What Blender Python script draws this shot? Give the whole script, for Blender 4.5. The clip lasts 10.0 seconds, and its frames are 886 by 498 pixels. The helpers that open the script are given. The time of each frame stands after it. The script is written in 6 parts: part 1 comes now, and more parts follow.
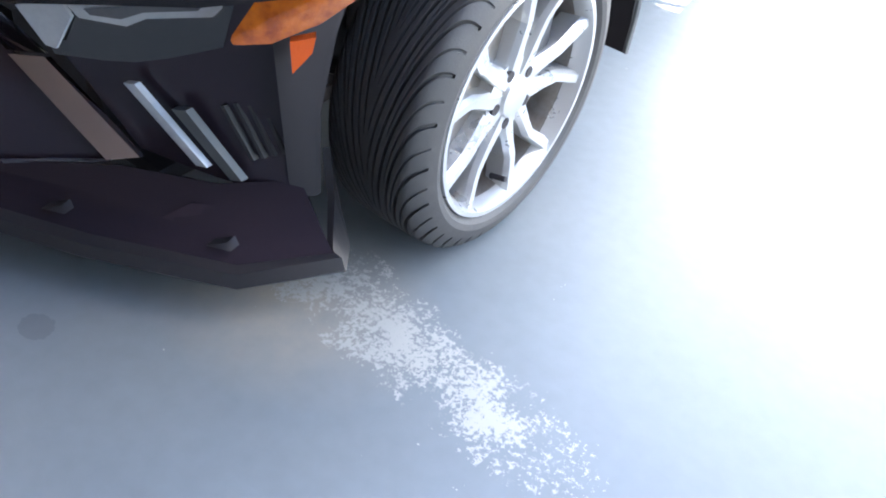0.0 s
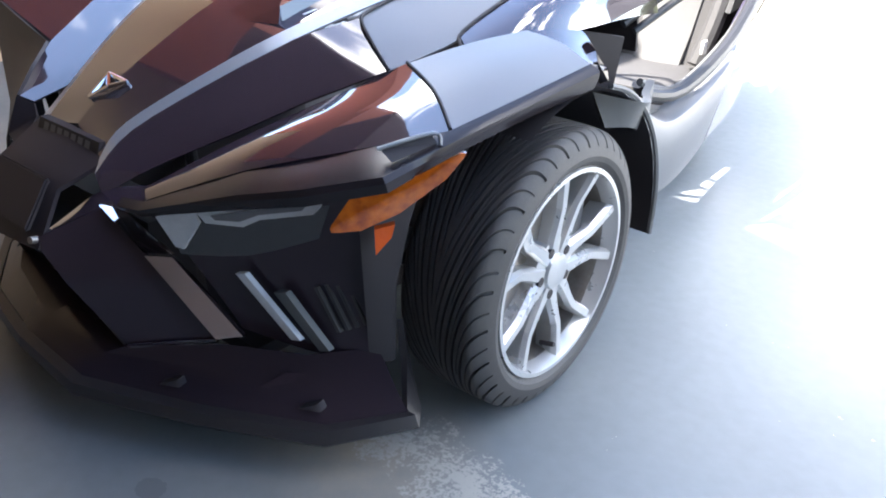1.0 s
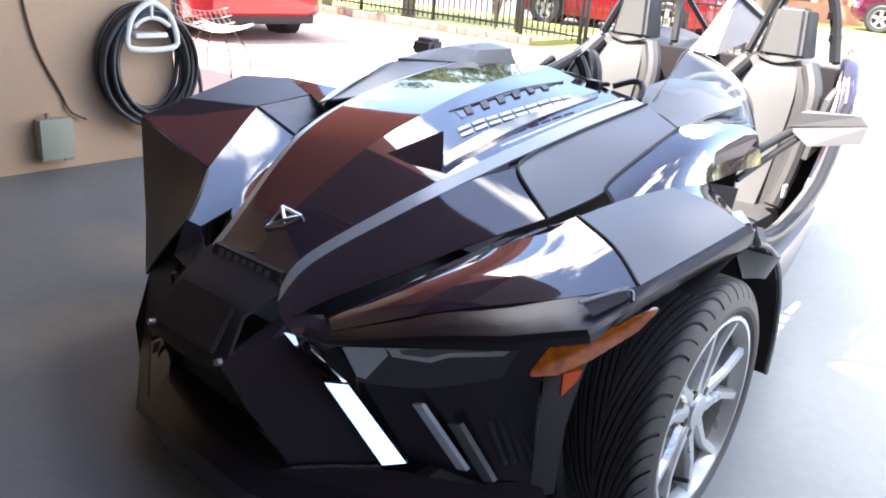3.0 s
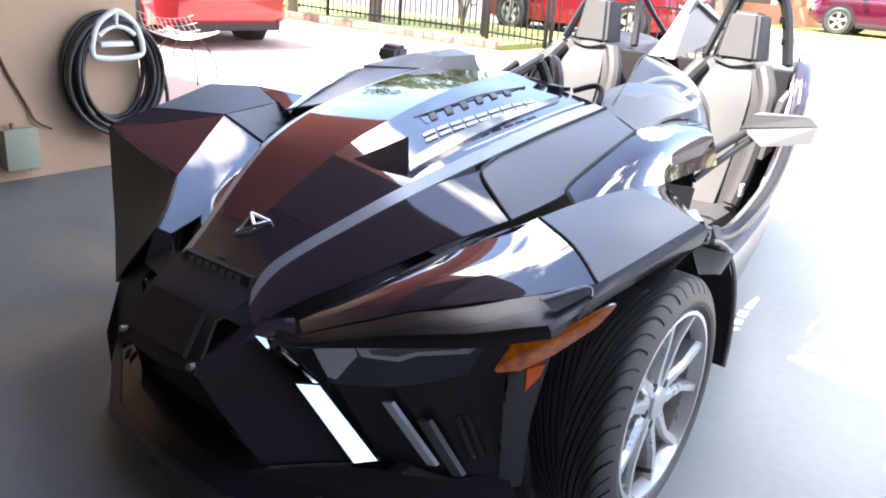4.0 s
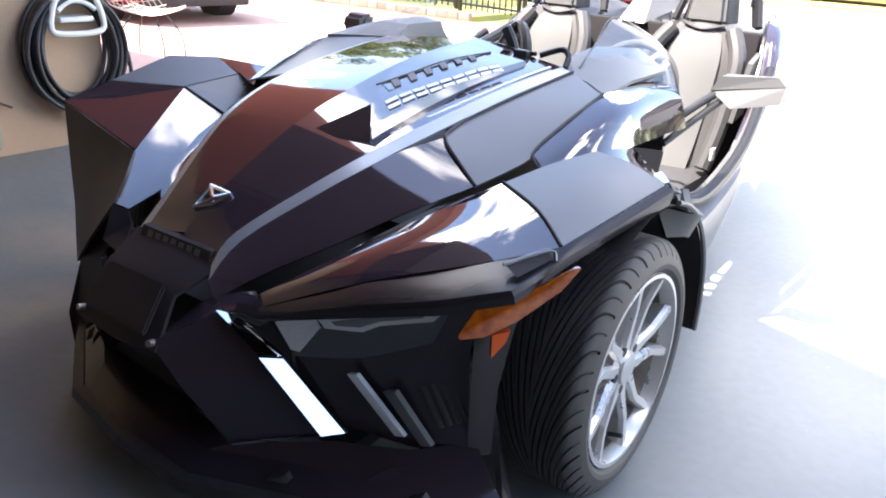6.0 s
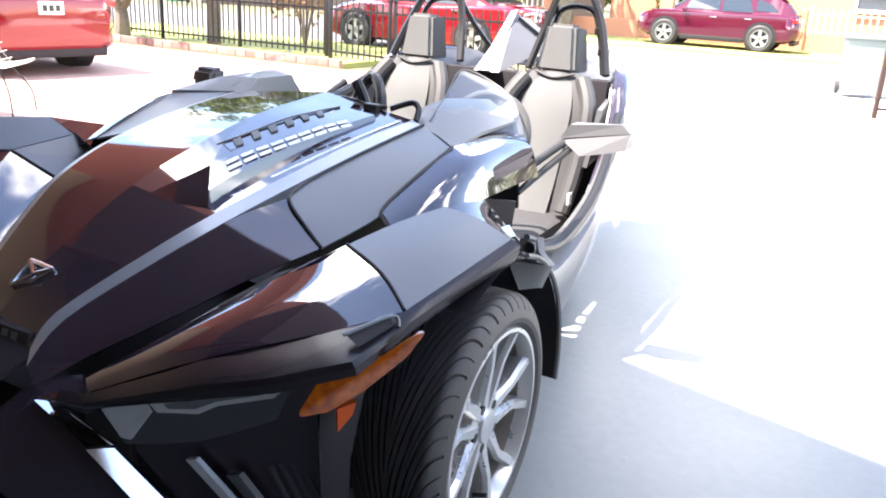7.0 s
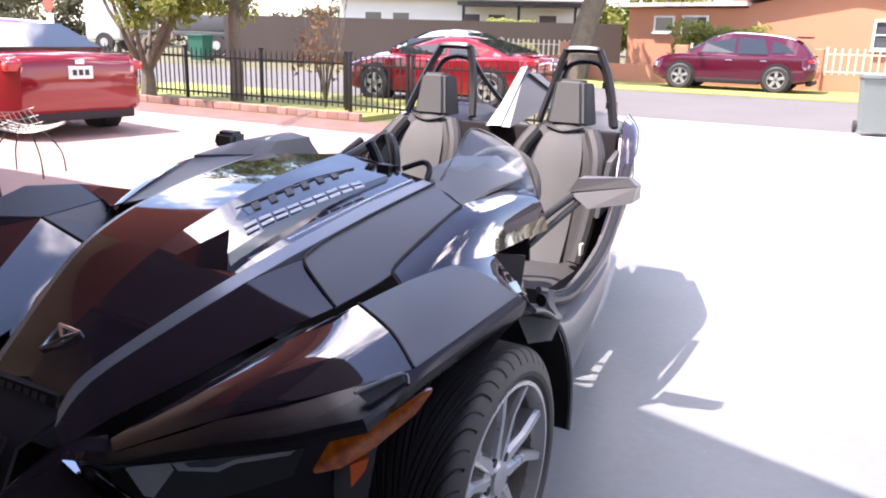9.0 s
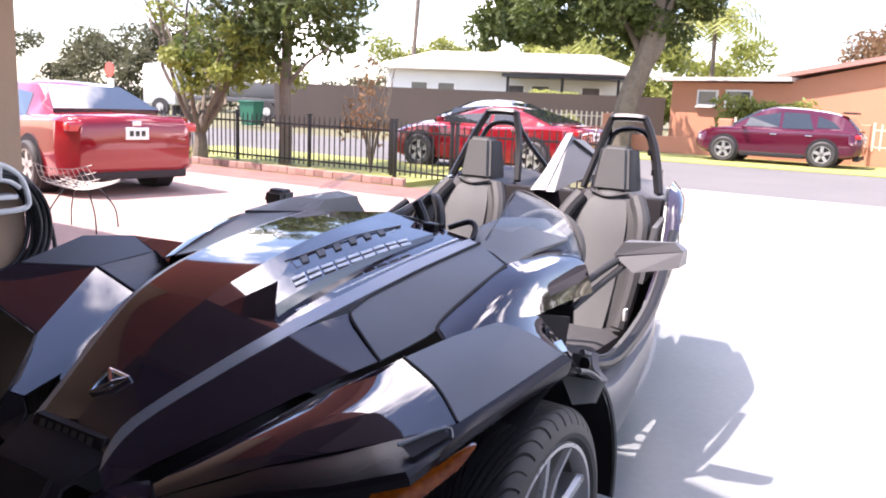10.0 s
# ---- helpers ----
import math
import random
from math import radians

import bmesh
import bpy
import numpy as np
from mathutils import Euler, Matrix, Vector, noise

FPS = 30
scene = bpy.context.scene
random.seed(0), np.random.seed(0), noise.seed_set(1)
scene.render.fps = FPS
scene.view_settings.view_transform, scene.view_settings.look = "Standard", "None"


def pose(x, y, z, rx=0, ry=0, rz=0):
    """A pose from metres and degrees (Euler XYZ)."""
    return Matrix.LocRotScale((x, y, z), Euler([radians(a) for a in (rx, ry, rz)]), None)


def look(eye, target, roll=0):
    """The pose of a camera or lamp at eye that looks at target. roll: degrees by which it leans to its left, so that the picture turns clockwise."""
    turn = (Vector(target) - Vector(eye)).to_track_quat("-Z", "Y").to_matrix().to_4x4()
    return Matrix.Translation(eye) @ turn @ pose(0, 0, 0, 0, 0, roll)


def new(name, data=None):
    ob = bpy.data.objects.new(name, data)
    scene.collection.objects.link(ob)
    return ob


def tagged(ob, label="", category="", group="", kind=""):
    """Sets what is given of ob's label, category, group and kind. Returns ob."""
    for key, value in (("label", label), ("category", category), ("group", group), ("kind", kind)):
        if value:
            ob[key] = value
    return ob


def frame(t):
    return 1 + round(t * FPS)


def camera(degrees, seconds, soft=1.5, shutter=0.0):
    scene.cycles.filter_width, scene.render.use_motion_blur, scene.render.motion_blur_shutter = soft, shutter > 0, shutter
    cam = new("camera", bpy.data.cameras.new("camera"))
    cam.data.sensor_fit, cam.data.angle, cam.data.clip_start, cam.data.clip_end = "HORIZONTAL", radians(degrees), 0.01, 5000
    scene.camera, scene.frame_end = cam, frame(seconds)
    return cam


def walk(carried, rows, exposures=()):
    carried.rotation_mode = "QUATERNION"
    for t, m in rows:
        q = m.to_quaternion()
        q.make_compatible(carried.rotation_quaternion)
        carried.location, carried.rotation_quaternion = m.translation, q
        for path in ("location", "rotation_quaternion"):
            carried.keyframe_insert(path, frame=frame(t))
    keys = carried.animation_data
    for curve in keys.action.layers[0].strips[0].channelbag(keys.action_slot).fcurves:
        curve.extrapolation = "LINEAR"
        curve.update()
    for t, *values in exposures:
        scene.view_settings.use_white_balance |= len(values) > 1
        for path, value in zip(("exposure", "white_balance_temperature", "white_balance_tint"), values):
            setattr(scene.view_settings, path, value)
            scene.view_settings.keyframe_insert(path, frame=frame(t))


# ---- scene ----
cam = camera(58.0, 10.0, 1.9)
PATH = [
    (0, (1.622, -1.146, 1.136), (0.79, 0.076, -0.211), 7.9),
    (0.5, (1.717, -1.214, 1.132), (0.854, 0.09, -0.116), 5.4),
    (1, (1.752, -1.361, 1.201), (0.623, 0.006, 0.274), 1.9),
    (1.5, (1.582, -1.586, 1.282), (0.473, -0.105, 0.521), 2.4),
    (2, (1.518, -1.66, 1.306), (0.342, -0.217, 0.575), 4.0),
    (2.5, (1.513, -1.654, 1.31), (0.301, -0.233, 0.596), 4.3),
    (4, (1.566, -1.699, 1.334), (0.421, -0.212, 0.645), 4.1),
    (4.5, (1.573, -1.693, 1.331), (0.436, -0.2, 0.64), 3.8),
    (5, (1.579, -1.664, 1.327), (0.461, -0.164, 0.62), 3.5),
    (6.5, (1.585, -1.644, 1.302), (0.526, -0.123, 0.55), 3.7),
    (7, (1.616, -1.545, 1.333), (0.737, 0.138, 0.704), 3.3),
    (7.5, (1.659, -1.551, 1.42), (0.794, 0.208, 1.023), 2.5),
    (8, (1.67, -1.564, 1.414), (0.791, 0.185, 1.003), 2.4),
    (8.5, (1.67, -1.57, 1.398), (0.754, 0.147, 0.934), 1.6),
    (9, (1.673, -1.58, 1.38), (0.723, 0.101, 0.86), 1.5),
    (9.5, (1.66, -1.584, 1.365), (0.68, 0.066, 0.803), 1.9),
    (10, (1.667, -1.603, 1.356), (0.61, 0.056, 0.996), 2.4),
]
EXPOSURES = [(0, 3.9, 6700, 12), (0.5, 3.65, 6700, 12), (1, 3.2, 6600, 12), (1.5, 2.85, 6650, 14), (2.5, 2.8, 6800, 15), (4, 2.8, 6800, 15), (6.5, 2.72, 6800, 15), (7, 2.68, 6800, 15), (7.5, 2.52, 6750, 17), (8, 2.15, 6750, 20), (8.5, 1.85, 6750, 23), (9, 1.7, 6700, 26), (9.5, 1.72, 6650, 26), (10, 1.72, 6650, 26)]
walk(cam, [(t, look(eye, target, roll)) for t, eye, target, roll in PATH], EXPOSURES)

# ---------------------------------------------------------------- world, sun
world = bpy.data.worlds.new("world")
scene.world = world
world.use_nodes = True
wn, wl = world.node_tree.nodes, world.node_tree.links
sky = wn.new("ShaderNodeTexSky")
sky.sky_type, sky.sun_disc = "NISHITA", False
SUN_DIR = Vector((-0.36, -0.37, 1.0)).normalized()
sky.sun_elevation = math.asin(SUN_DIR.z)
sky.sun_rotation = math.atan2(SUN_DIR.x, SUN_DIR.y)
sky.air_density, sky.dust_density, sky.ozone_density = 1.0, 0.6, 1.2
co = wn.new("ShaderNodeTexCoord")
mp = wn.new("ShaderNodeMapping")
mp.inputs["Location"].default_value = (0.1, 0.55, 0.0)
mp.inputs["Scale"].default_value = (1.0, 1.0, 1.5)
cl = wn.new("ShaderNodeTexNoise")
cl.inputs["Scale"].default_value, cl.inputs["Detail"].default_value = 2.3, 7.0
cl.inputs["Roughness"].default_value = 0.55
rp = wn.new("ShaderNodeValToRGB")
rp.color_ramp.elements[0].position, rp.color_ramp.elements[1].position = 0.560, 0.635
rp.color_ramp.elements[0].color, rp.color_ramp.elements[1].color = (0, 0, 0, 1), (1, 1, 1, 1)
mx = wn.new("ShaderNodeMix")
mx.data_type = "RGBA"
wl.new(co.outputs["Generated"], mp.inputs["Vector"])
wl.new(mp.outputs["Vector"], cl.inputs["Vector"])
wl.new(cl.outputs["Fac"], rp.inputs["Fac"])
wl.new(rp.outputs["Color"], mx.inputs["Factor"])
wl.new(sky.outputs["Color"], mx.inputs["A"])
mx.inputs["B"].default_value = (24.0, 24.0, 24.2, 1)
wl.new(mx.outputs["Result"], wn["Background"].inputs["Color"])
wn["Background"].inputs["Strength"].default_value = 0.13

sun = new("sun", bpy.data.lights.new("sun", "SUN"))
sun.data.energy, sun.data.angle, sun.data.color = 4.5, radians(0.6), (1.0, 0.95, 0.87)
sun.matrix_world = look((0, 0, 0), -SUN_DIR)


# ---------------------------------------------------------------- materials
def material(name, base, rough=0.5, metal=0.0, second=None, scale=8.0, fine=60.0, amount=0.5, bump=0.0, bscale=None,
             coat=0.0, transmission=0.0, ior=1.45, alpha=1.0, random_tint=0.0, spec=0.5, rough_var=0.0):
    """A surface with variation at two scales, fine relief and, if wanted, a tint that differs from piece to piece."""
    m = bpy.data.materials.new(name)
    m.use_nodes = True
    n, l = m.node_tree.nodes, m.node_tree.links
    b = n["Principled BSDF"]
    b.inputs["Roughness"].default_value, b.inputs["Metallic"].default_value = rough, metal
    b.inputs["IOR"].default_value = ior
    b.inputs["Specular IOR Level"].default_value = spec
    if coat:
        b.inputs["Coat Weight"].default_value, b.inputs["Coat Roughness"].default_value = coat, 0.02
    if transmission:
        b.inputs["Transmission Weight"].default_value = transmission
    if alpha < 1:
        b.inputs["Alpha"].default_value = alpha
    tc = n.new("ShaderNodeTexCoord")
    big, small = n.new("ShaderNodeTexNoise"), n.new("ShaderNodeTexNoise")
    big.inputs["Scale"].default_value, big.inputs["Detail"].default_value = scale, 4.0
    small.inputs["Scale"].default_value, small.inputs["Detail"].default_value = fine, 3.0
    l.new(tc.outputs["Object"], big.inputs["Vector"])
    l.new(tc.outputs["Object"], small.inputs["Vector"])
    add = n.new("ShaderNodeMath")
    add.operation = "MULTIPLY_ADD"
    add.inputs[1].default_value = 0.6
    l.new(big.outputs["Fac"], add.inputs[0])
    half = n.new("ShaderNodeMath")
    half.operation = "MULTIPLY"
    half.inputs[1].default_value = 0.4
    l.new(small.outputs["Fac"], half.inputs[0])
    l.new(half.outputs[0], add.inputs[2])
    ramp = n.new("ShaderNodeMapRange")
    ramp.inputs["From Min"].default_value, ramp.inputs["From Max"].default_value = 0.3, 0.7
    ramp.inputs["To Min"].default_value, ramp.inputs["To Max"].default_value = 0.0, amount
    l.new(add.outputs[0], ramp.inputs["Value"])
    mix = n.new("ShaderNodeMix")
    mix.data_type = "RGBA"
    sec = second or tuple(c * 0.7 for c in base)
    mix.inputs["A"].default_value, mix.inputs["B"].default_value = (*base, 1), (*sec, 1)
    l.new(ramp.outputs["Result"], mix.inputs["Factor"])
    out = mix.outputs["Result"]
    if random_tint:
        info = n.new("ShaderNodeObjectInfo")
        hsv = n.new("ShaderNodeHueSaturation")
        mr = n.new("ShaderNodeMapRange")
        mr.inputs["To Min"].default_value, mr.inputs["To Max"].default_value = 1 - random_tint, 1 + random_tint
        l.new(info.outputs["Random"], mr.inputs["Value"])
        l.new(mr.outputs["Result"], hsv.inputs["Value"])
        l.new(out, hsv.inputs["Color"])
        out = hsv.outputs["Color"]
    l.new(out, b.inputs["Base Color"])
    if rough_var:
        rv = n.new("ShaderNodeMapRange")
        rv.inputs["To Min"].default_value, rv.inputs["To Max"].default_value = rough - rough_var, rough + rough_var
        l.new(add.outputs[0], rv.inputs["Value"])
        l.new(rv.outputs["Result"], b.inputs["Roughness"])
    if bump:
        bn = n.new("ShaderNodeTexNoise")
        bn.inputs["Scale"].default_value, bn.inputs["Detail"].default_value = bscale or fine, 4.0
        l.new(tc.outputs["Object"], bn.inputs["Vector"])
        bp = n.new("ShaderNodeBump")
        bp.inputs["Strength"].default_value, bp.inputs["Distance"].default_value = bump, 0.004
        l.new(bn.outputs["Fac"], bp.inputs["Height"])
        l.new(bp.outputs["Normal"], b.inputs["Normal"])
    return m


# Body blacks are lifted and tinted plum: purple lens haze put into the colour.
GLOSS = material("gloss_black_paint", (0.0350, 0.0235, 0.0320), 0.055, 0.0, (0.041, 0.0280, 0.0380), 3, 40, 0.4, coat=1.0, spec=0.8, rough_var=0.02)
SATIN = material("satin_grey_panel", (0.150, 0.152, 0.160), 0.40, 0.25, (0.130, 0.132, 0.139), 5, 200, 0.5, bump=0.05, bscale=500)
MATTE = material("black_plastic", (0.020, 0.0175, 0.019), 0.42, 0.0, (0.026, 0.023, 0.025), 6, 150, 0.6, bump=0.12, bscale=420)
DARK = material("dark_liner", (0.0145, 0.0115, 0.014), 0.65, 0.0, None, 6, 80, 0.5)
NOSE = material("piano_black_plastic", (0.0245, 0.0170, 0.0235), 0.09, 0.0, (0.028, 0.0195, 0.027), 5, 80, 0.5, spec=0.45, rough_var=0.04)
SNOUTM = material("matte_black_snout_plastic", (0.023, 0.0185, 0.0215), 0.5, 0.0, (0.029, 0.0235, 0.027), 6, 150, 0.6, bump=0.1, bscale=420, spec=0.22)
LIPM = material("satin_black_lip", (0.016, 0.013, 0.0155), 0.27, 0.0, (0.020, 0.0165, 0.0195), 6, 150, 0.5, spec=0.35)
BRIGHT = material("polished_chrome", (0.82, 0.82, 0.83), 0.05, 1.0, (0.76, 0.76, 0.77), 9, 40, 0.3, rough_var=0.02)
GREYPL = material("grey_plastic", (0.085, 0.087, 0.09), 0.5, 0.0, (0.07, 0.072, 0.075), 6, 200, 0.5, bump=0.08, bscale=500)
CHROME = material("chrome", (0.75, 0.76, 0.78), 0.12, 1.0, (0.65, 0.66, 0.68), 10, 60, 0.4, rough_var=0.05)
SILVER = material("silver_wheel_paint", (0.50, 0.50, 0.495), 0.28, 0.65, (0.45, 0.447, 0.44), 12, 60, 0.25, rough_var=0.03)
RUBBER = material("tyre_rubber", (0.034, 0.032, 0.0325), 0.62, 0.0, (0.046, 0.044, 0.043), 9, 70, 0.8, bump=0.15, bscale=300)
LENS = material("smoked_lens", (0.010, 0.010, 0.011), 0.05, 0.0, (0.014, 0.014, 0.015), 6, 60, 0.4, coat=1.0, spec=0.8)
LAMPW = material("lamp_reflector", (0.52, 0.53, 0.55), 0.22, 0.15, (0.36, 0.37, 0.39), 14, 90, 0.6)
LAMPI = material("lamp_inset_grey", (0.16, 0.16, 0.17), 0.2, 0.3, (0.11, 0.11, 0.12), 14, 90, 0.6)
AMBER = material("amber_lens", (0.52, 0.125, 0.005), 0.08, 0.0, (0.12, 0.012, 0.003), 14, 60, 1.0, coat=1.0, bump=0.5, bscale=45)
ORANGE = material("orange_reflector", (0.50, 0.075, 0.008), 0.2, 0.0, (0.42, 0.06, 0.008), 25, 200, 0.5, bump=0.2, bscale=400)
FABRIC = material("grey_seat_fabric", (0.108, 0.109, 0.110), 0.8, 0.0, (0.088, 0.089, 0.090), 6, 260, 0.6, bump=0.2, bscale=600)
FABRICD = material("dark_seat_fabric", (0.045, 0.045, 0.047), 0.6, 0.0, (0.034, 0.034, 0.036), 6, 260, 0.6, bump=0.2, bscale=600)
BLACKM = material("black_powder_coat", (0.018, 0.018, 0.02), 0.35, 0.3, (0.03, 0.03, 0.032), 9, 120, 0.5)
STRIPEM = material("graphite_silver_stripe", (0.42, 0.43, 0.46), 0.32, 0.5, (0.37, 0.38, 0.41), 8, 150, 0.4)
SEMI = material("semi_gloss_black_plastic", (0.0225, 0.0165, 0.0215), 0.10, 0.0, (0.025, 0.0185, 0.024), 5, 120, 0.2, rough_var=0.02, spec=0.3)
STEEL = material("brake_steel", (0.35, 0.33, 0.31), 0.4, 0.9, (0.22, 0.18, 0.15), 20, 120, 0.7)
DECAL = material("silver_decal", (0.66, 0.67, 0.70), 0.35, 0.2, (0.58, 0.59, 0.62), 20, 120, 0.4)
WHITE = material("white_plastic", (0.75, 0.75, 0.72), 0.5, 0.0, (0.66, 0.66, 0.62), 6, 90, 0.5)
PODM = material("pale_grey_pod_plastic", (0.17, 0.174, 0.18), 0.42, 0.0, (0.11, 0.114, 0.12), 6, 200, 0.5, bump=0.05, bscale=500)
CLEAR = bpy.data.materials.new("clear_plastic")
CLEAR.use_nodes = True
cn, ck = CLEAR.node_tree.nodes, CLEAR.node_tree.links
cn.remove(cn["Principled BSDF"])
ct, cg, cm = cn.new("ShaderNodeBsdfTransparent"), cn.new("ShaderNodeBsdfGlossy"), cn.new("ShaderNodeMixShader")
ct.inputs["Color"].default_value = (0.90, 0.93, 0.94, 1)
cg.inputs["Roughness"].default_value = 0.04
cd_, c2 = cn.new("ShaderNodeBsdfDiffuse"), cn.new("ShaderNodeMixShader")
cd_.inputs["Color"].default_value = (0.75, 0.77, 0.80, 1)
c2.inputs[0].default_value = 0.16
ck.new(cg.outputs[0], c2.inputs[1])
ck.new(cd_.outputs[0], c2.inputs[2])
c2.inputs[0].default_value = 0.5
cm.inputs[0].default_value = 0.15
ck.new(ct.outputs[0], cm.inputs[1])
ck.new(c2.outputs[0], cm.inputs[2])
ck.new(cm.outputs[0], cn["Material Output"].inputs["Surface"])
CARGLASS = material("car_window_glass", (0.02, 0.025, 0.028), 0.04, 0.0, (0.03, 0.035, 0.04), 3, 20, 0.3, coat=0.8, spec=0.8)


# ---------------------------------------------------------------- mesh tools
def link(name, bm, mat, parent=None, label="", smooth=35.0, kind=""):
    me = bpy.data.meshes.new(name)
    bmesh.ops.recalc_face_normals(bm, faces=bm.faces)
    bm.to_mesh(me)
    bm.free()
    me.materials.append(mat)
    if smooth:
        for p in me.polygons:
            p.use_smooth = True
        me.set_sharp_from_angle(angle=radians(smooth))
    ob = new(name, me)
    if parent is not None:
        ob.parent = parent
    return tagged(ob, label, kind=kind)


def part(name, bm, mat, parent, label="", smooth=35.0):
    return link(name, bm, mat, parent, label, smooth)


def empty(name, m=None):
    ob = new(name)
    if m is not None:
        ob.matrix_world = m
    return ob


def raw(name, verts, faces, mat, parent=None, label="", smooth=35.0):
    bm = bmesh.new()
    vs = [bm.verts.new(v) for v in verts]
    for f in faces:
        bm.faces.new([vs[i] for i in f])
    return link(name, bm, mat, parent, label, smooth)


def box(bm, cx, cy, cz, sx, sy, sz, bevel=0.0, m=None):
    r = bmesh.ops.create_cube(bm, size=1.0, matrix=(m or Matrix()) @ Matrix.Translation((cx, cy, cz)) @ Matrix.Diagonal((sx, sy, sz, 1)))
    if bevel:
        es = list({e for v in r["verts"] for e in v.link_edges})
        bmesh.ops.bevel(bm, geom=es, offset=bevel, segments=2, profile=0.6, affect="EDGES")
    return bm


def cyl(bm, a, b, r0, r1=None, seg=16, caps=True):
    a, b = Vector(a), Vector(b)
    d = b - a
    m = Matrix.Translation((a + b) / 2) @ d.to_track_quat("Z", "Y").to_matrix().to_4x4()
    bmesh.ops.create_cone(bm, cap_ends=caps, segments=seg, radius1=r0, radius2=r0 if r1 is None else r1, depth=d.length, matrix=m)
    return bm


def tube(bm, pts, r, seg=10, closed=False, r_end=None):
    """A round bar along points, smoothed by a Catmull-Rom curve."""
    P = [Vector(p) for p in pts]
    n = len(P)
    line = []
    for i in range(n if closed else n - 1):
        g = [P[(i + k) % n] if closed else P[min(max(i + k, 0), n - 1)] for k in (-1, 0, 1, 2)]
        for s in range(4):
            line.append(cr(g, s / 4))
    if not closed:
        line.append(P[-1])
    rings, last = [], None
    for i, p in enumerate(line):
        q = line[(i + 1) % len(line)] if closed or i + 1 < len(line) else p + (p - line[i - 1])
        t = (q - p).normalized()
        if last is None:
            side = t.cross(Vector((0, 0, 1)) if abs(t.z) < 0.9 else Vector((0, 1, 0)))
        else:
            side = last - t * last.dot(t)
        side = side.normalized() if side.length > 1e-6 else Vector((1, 0, 0))
        last = side
        up2 = side.cross(t)
        rr = r if r_end is None else r + (r_end - r) * i / max(1, len(line) - 1)
        rings.append([bm.verts.new(p + rr * (math.cos(2 * math.pi * k / seg) * side + math.sin(2 * math.pi * k / seg) * up2)) for k in range(seg)])
    for i in range(len(rings) if closed else len(rings) - 1):
        a, b = rings[i], rings[(i + 1) % len(rings)]
        for k in range(seg):
            bm.faces.new((a[k], a[(k + 1) % seg], b[(k + 1) % seg], b[k]))
    if not closed:
        bm.faces.new(rings[0])
        bm.faces.new(rings[-1])
    return bm


def cr(g, t):
    return 0.5 * ((2 * g[1]) + (g[2] - g[0]) * t + (2 * g[0] - 5 * g[1] + 4 * g[2] - g[3]) * t * t + (3 * g[1] - g[0] - 3 * g[2] + g[3]) * t ** 3)


def refine(P, k):
    """A finer line through the points P."""
    out = []
    for i in range(len(P) - 1):
        g = [P[min(max(i + j, 0), len(P) - 1)] for j in (-1, 0, 1, 2)]
        out += [cr(g, s / k) for s in range(k)]
    return out + [P[-1]]


def far_side(p):
    """The passenger side's twin of a point: that side sits a little further back."""
    fade = min(1.0, max(0.0, (1.0 - p[1]) / 0.6))
    return (-p[0], p[1] + 0.20 * abs(p[0]) * fade, p[2] + 0.03 * abs(p[0]) * fade)


def sheet(rows, ku=4, kv=4, thick=0.006, curve_v=True, mirror=1, bulge=0.0):
    """A panel through rows of points: smooth along each row (ku) and, if curve_v, from row to row; with thickness."""
    R = [refine([Vector(p) for p in r], ku) if ku > 1 else [Vector(p) for p in r] for r in rows]
    cols = []
    for j in range(len(R[0])):
        c = [r[j] for r in R]
        if kv > 1:
            c = refine(c, kv) if curve_v else [c[i].lerp(c[i + 1], s / kv) for i in range(len(c) - 1) for s in range(kv)] + [c[-1]]
        cols.append(c)
    nu, nv = len(cols), len(cols[0])
    bm = bmesh.new()
    mid = None
    if bulge:
        a, b, c = cols[0][0], cols[-1][0], cols[0][-1]
        mid = (b - a).cross(c - a).normalized()
        if mid.z < 0:
            mid = -mid
    grid = []
    for i in range(nu):
        col = []
        for j in range(nv):
            p = cols[i][j].copy()
            if bulge:
                p += mid * bulge * math.sin(math.pi * i / (nu - 1)) * math.sin(math.pi * j / (nv - 1))
            if mirror < 0:
                p = Vector(far_side(p))
            col.append(bm.verts.new(p))
        grid.append(col)
    for i in range(nu - 1):
        for j in range(nv - 1):
            q = (grid[i][j], grid[i + 1][j], grid[i + 1][j + 1], grid[i][j + 1])
            if len({tuple(round(x, 5) for x in v.co) for v in q}) > 2:
                bm.faces.new(q)
    bmesh.ops.remove_doubles(bm, verts=bm.verts, dist=1e-4)
    bmesh.ops.recalc_face_normals(bm, faces=bm.faces)
    if thick:
        up = sum((f.normal * f.calc_area() for f in bm.faces), Vector())
        outward = Vector((mirror * 0.4, -0.5, 1.0))
        if up.dot(outward) < 0:
            bmesh.ops.reverse_faces(bm, faces=bm.faces)
        bmesh.ops.solidify(bm, geom=bm.faces[:], thickness=thick)
    return bm


def prism(bm, poly, a, b, m=None):
    """A prism: poly holds (u, v); it runs along the first axis from a to b: points (a, u, v)."""
    m = m or Matrix()
    lo = [bm.verts.new(m @ Vector((a, u, v))) for u, v in poly]
    hi = [bm.verts.new(m @ Vector((b, u, v))) for u, v in poly]
    n = len(poly)
    for i in range(n):
        bm.faces.new((lo[i], lo[(i + 1) % n], hi[(i + 1) % n], hi[i]))
    bm.faces.new(lo[::-1])
    bm.faces.new(hi)
    return bm


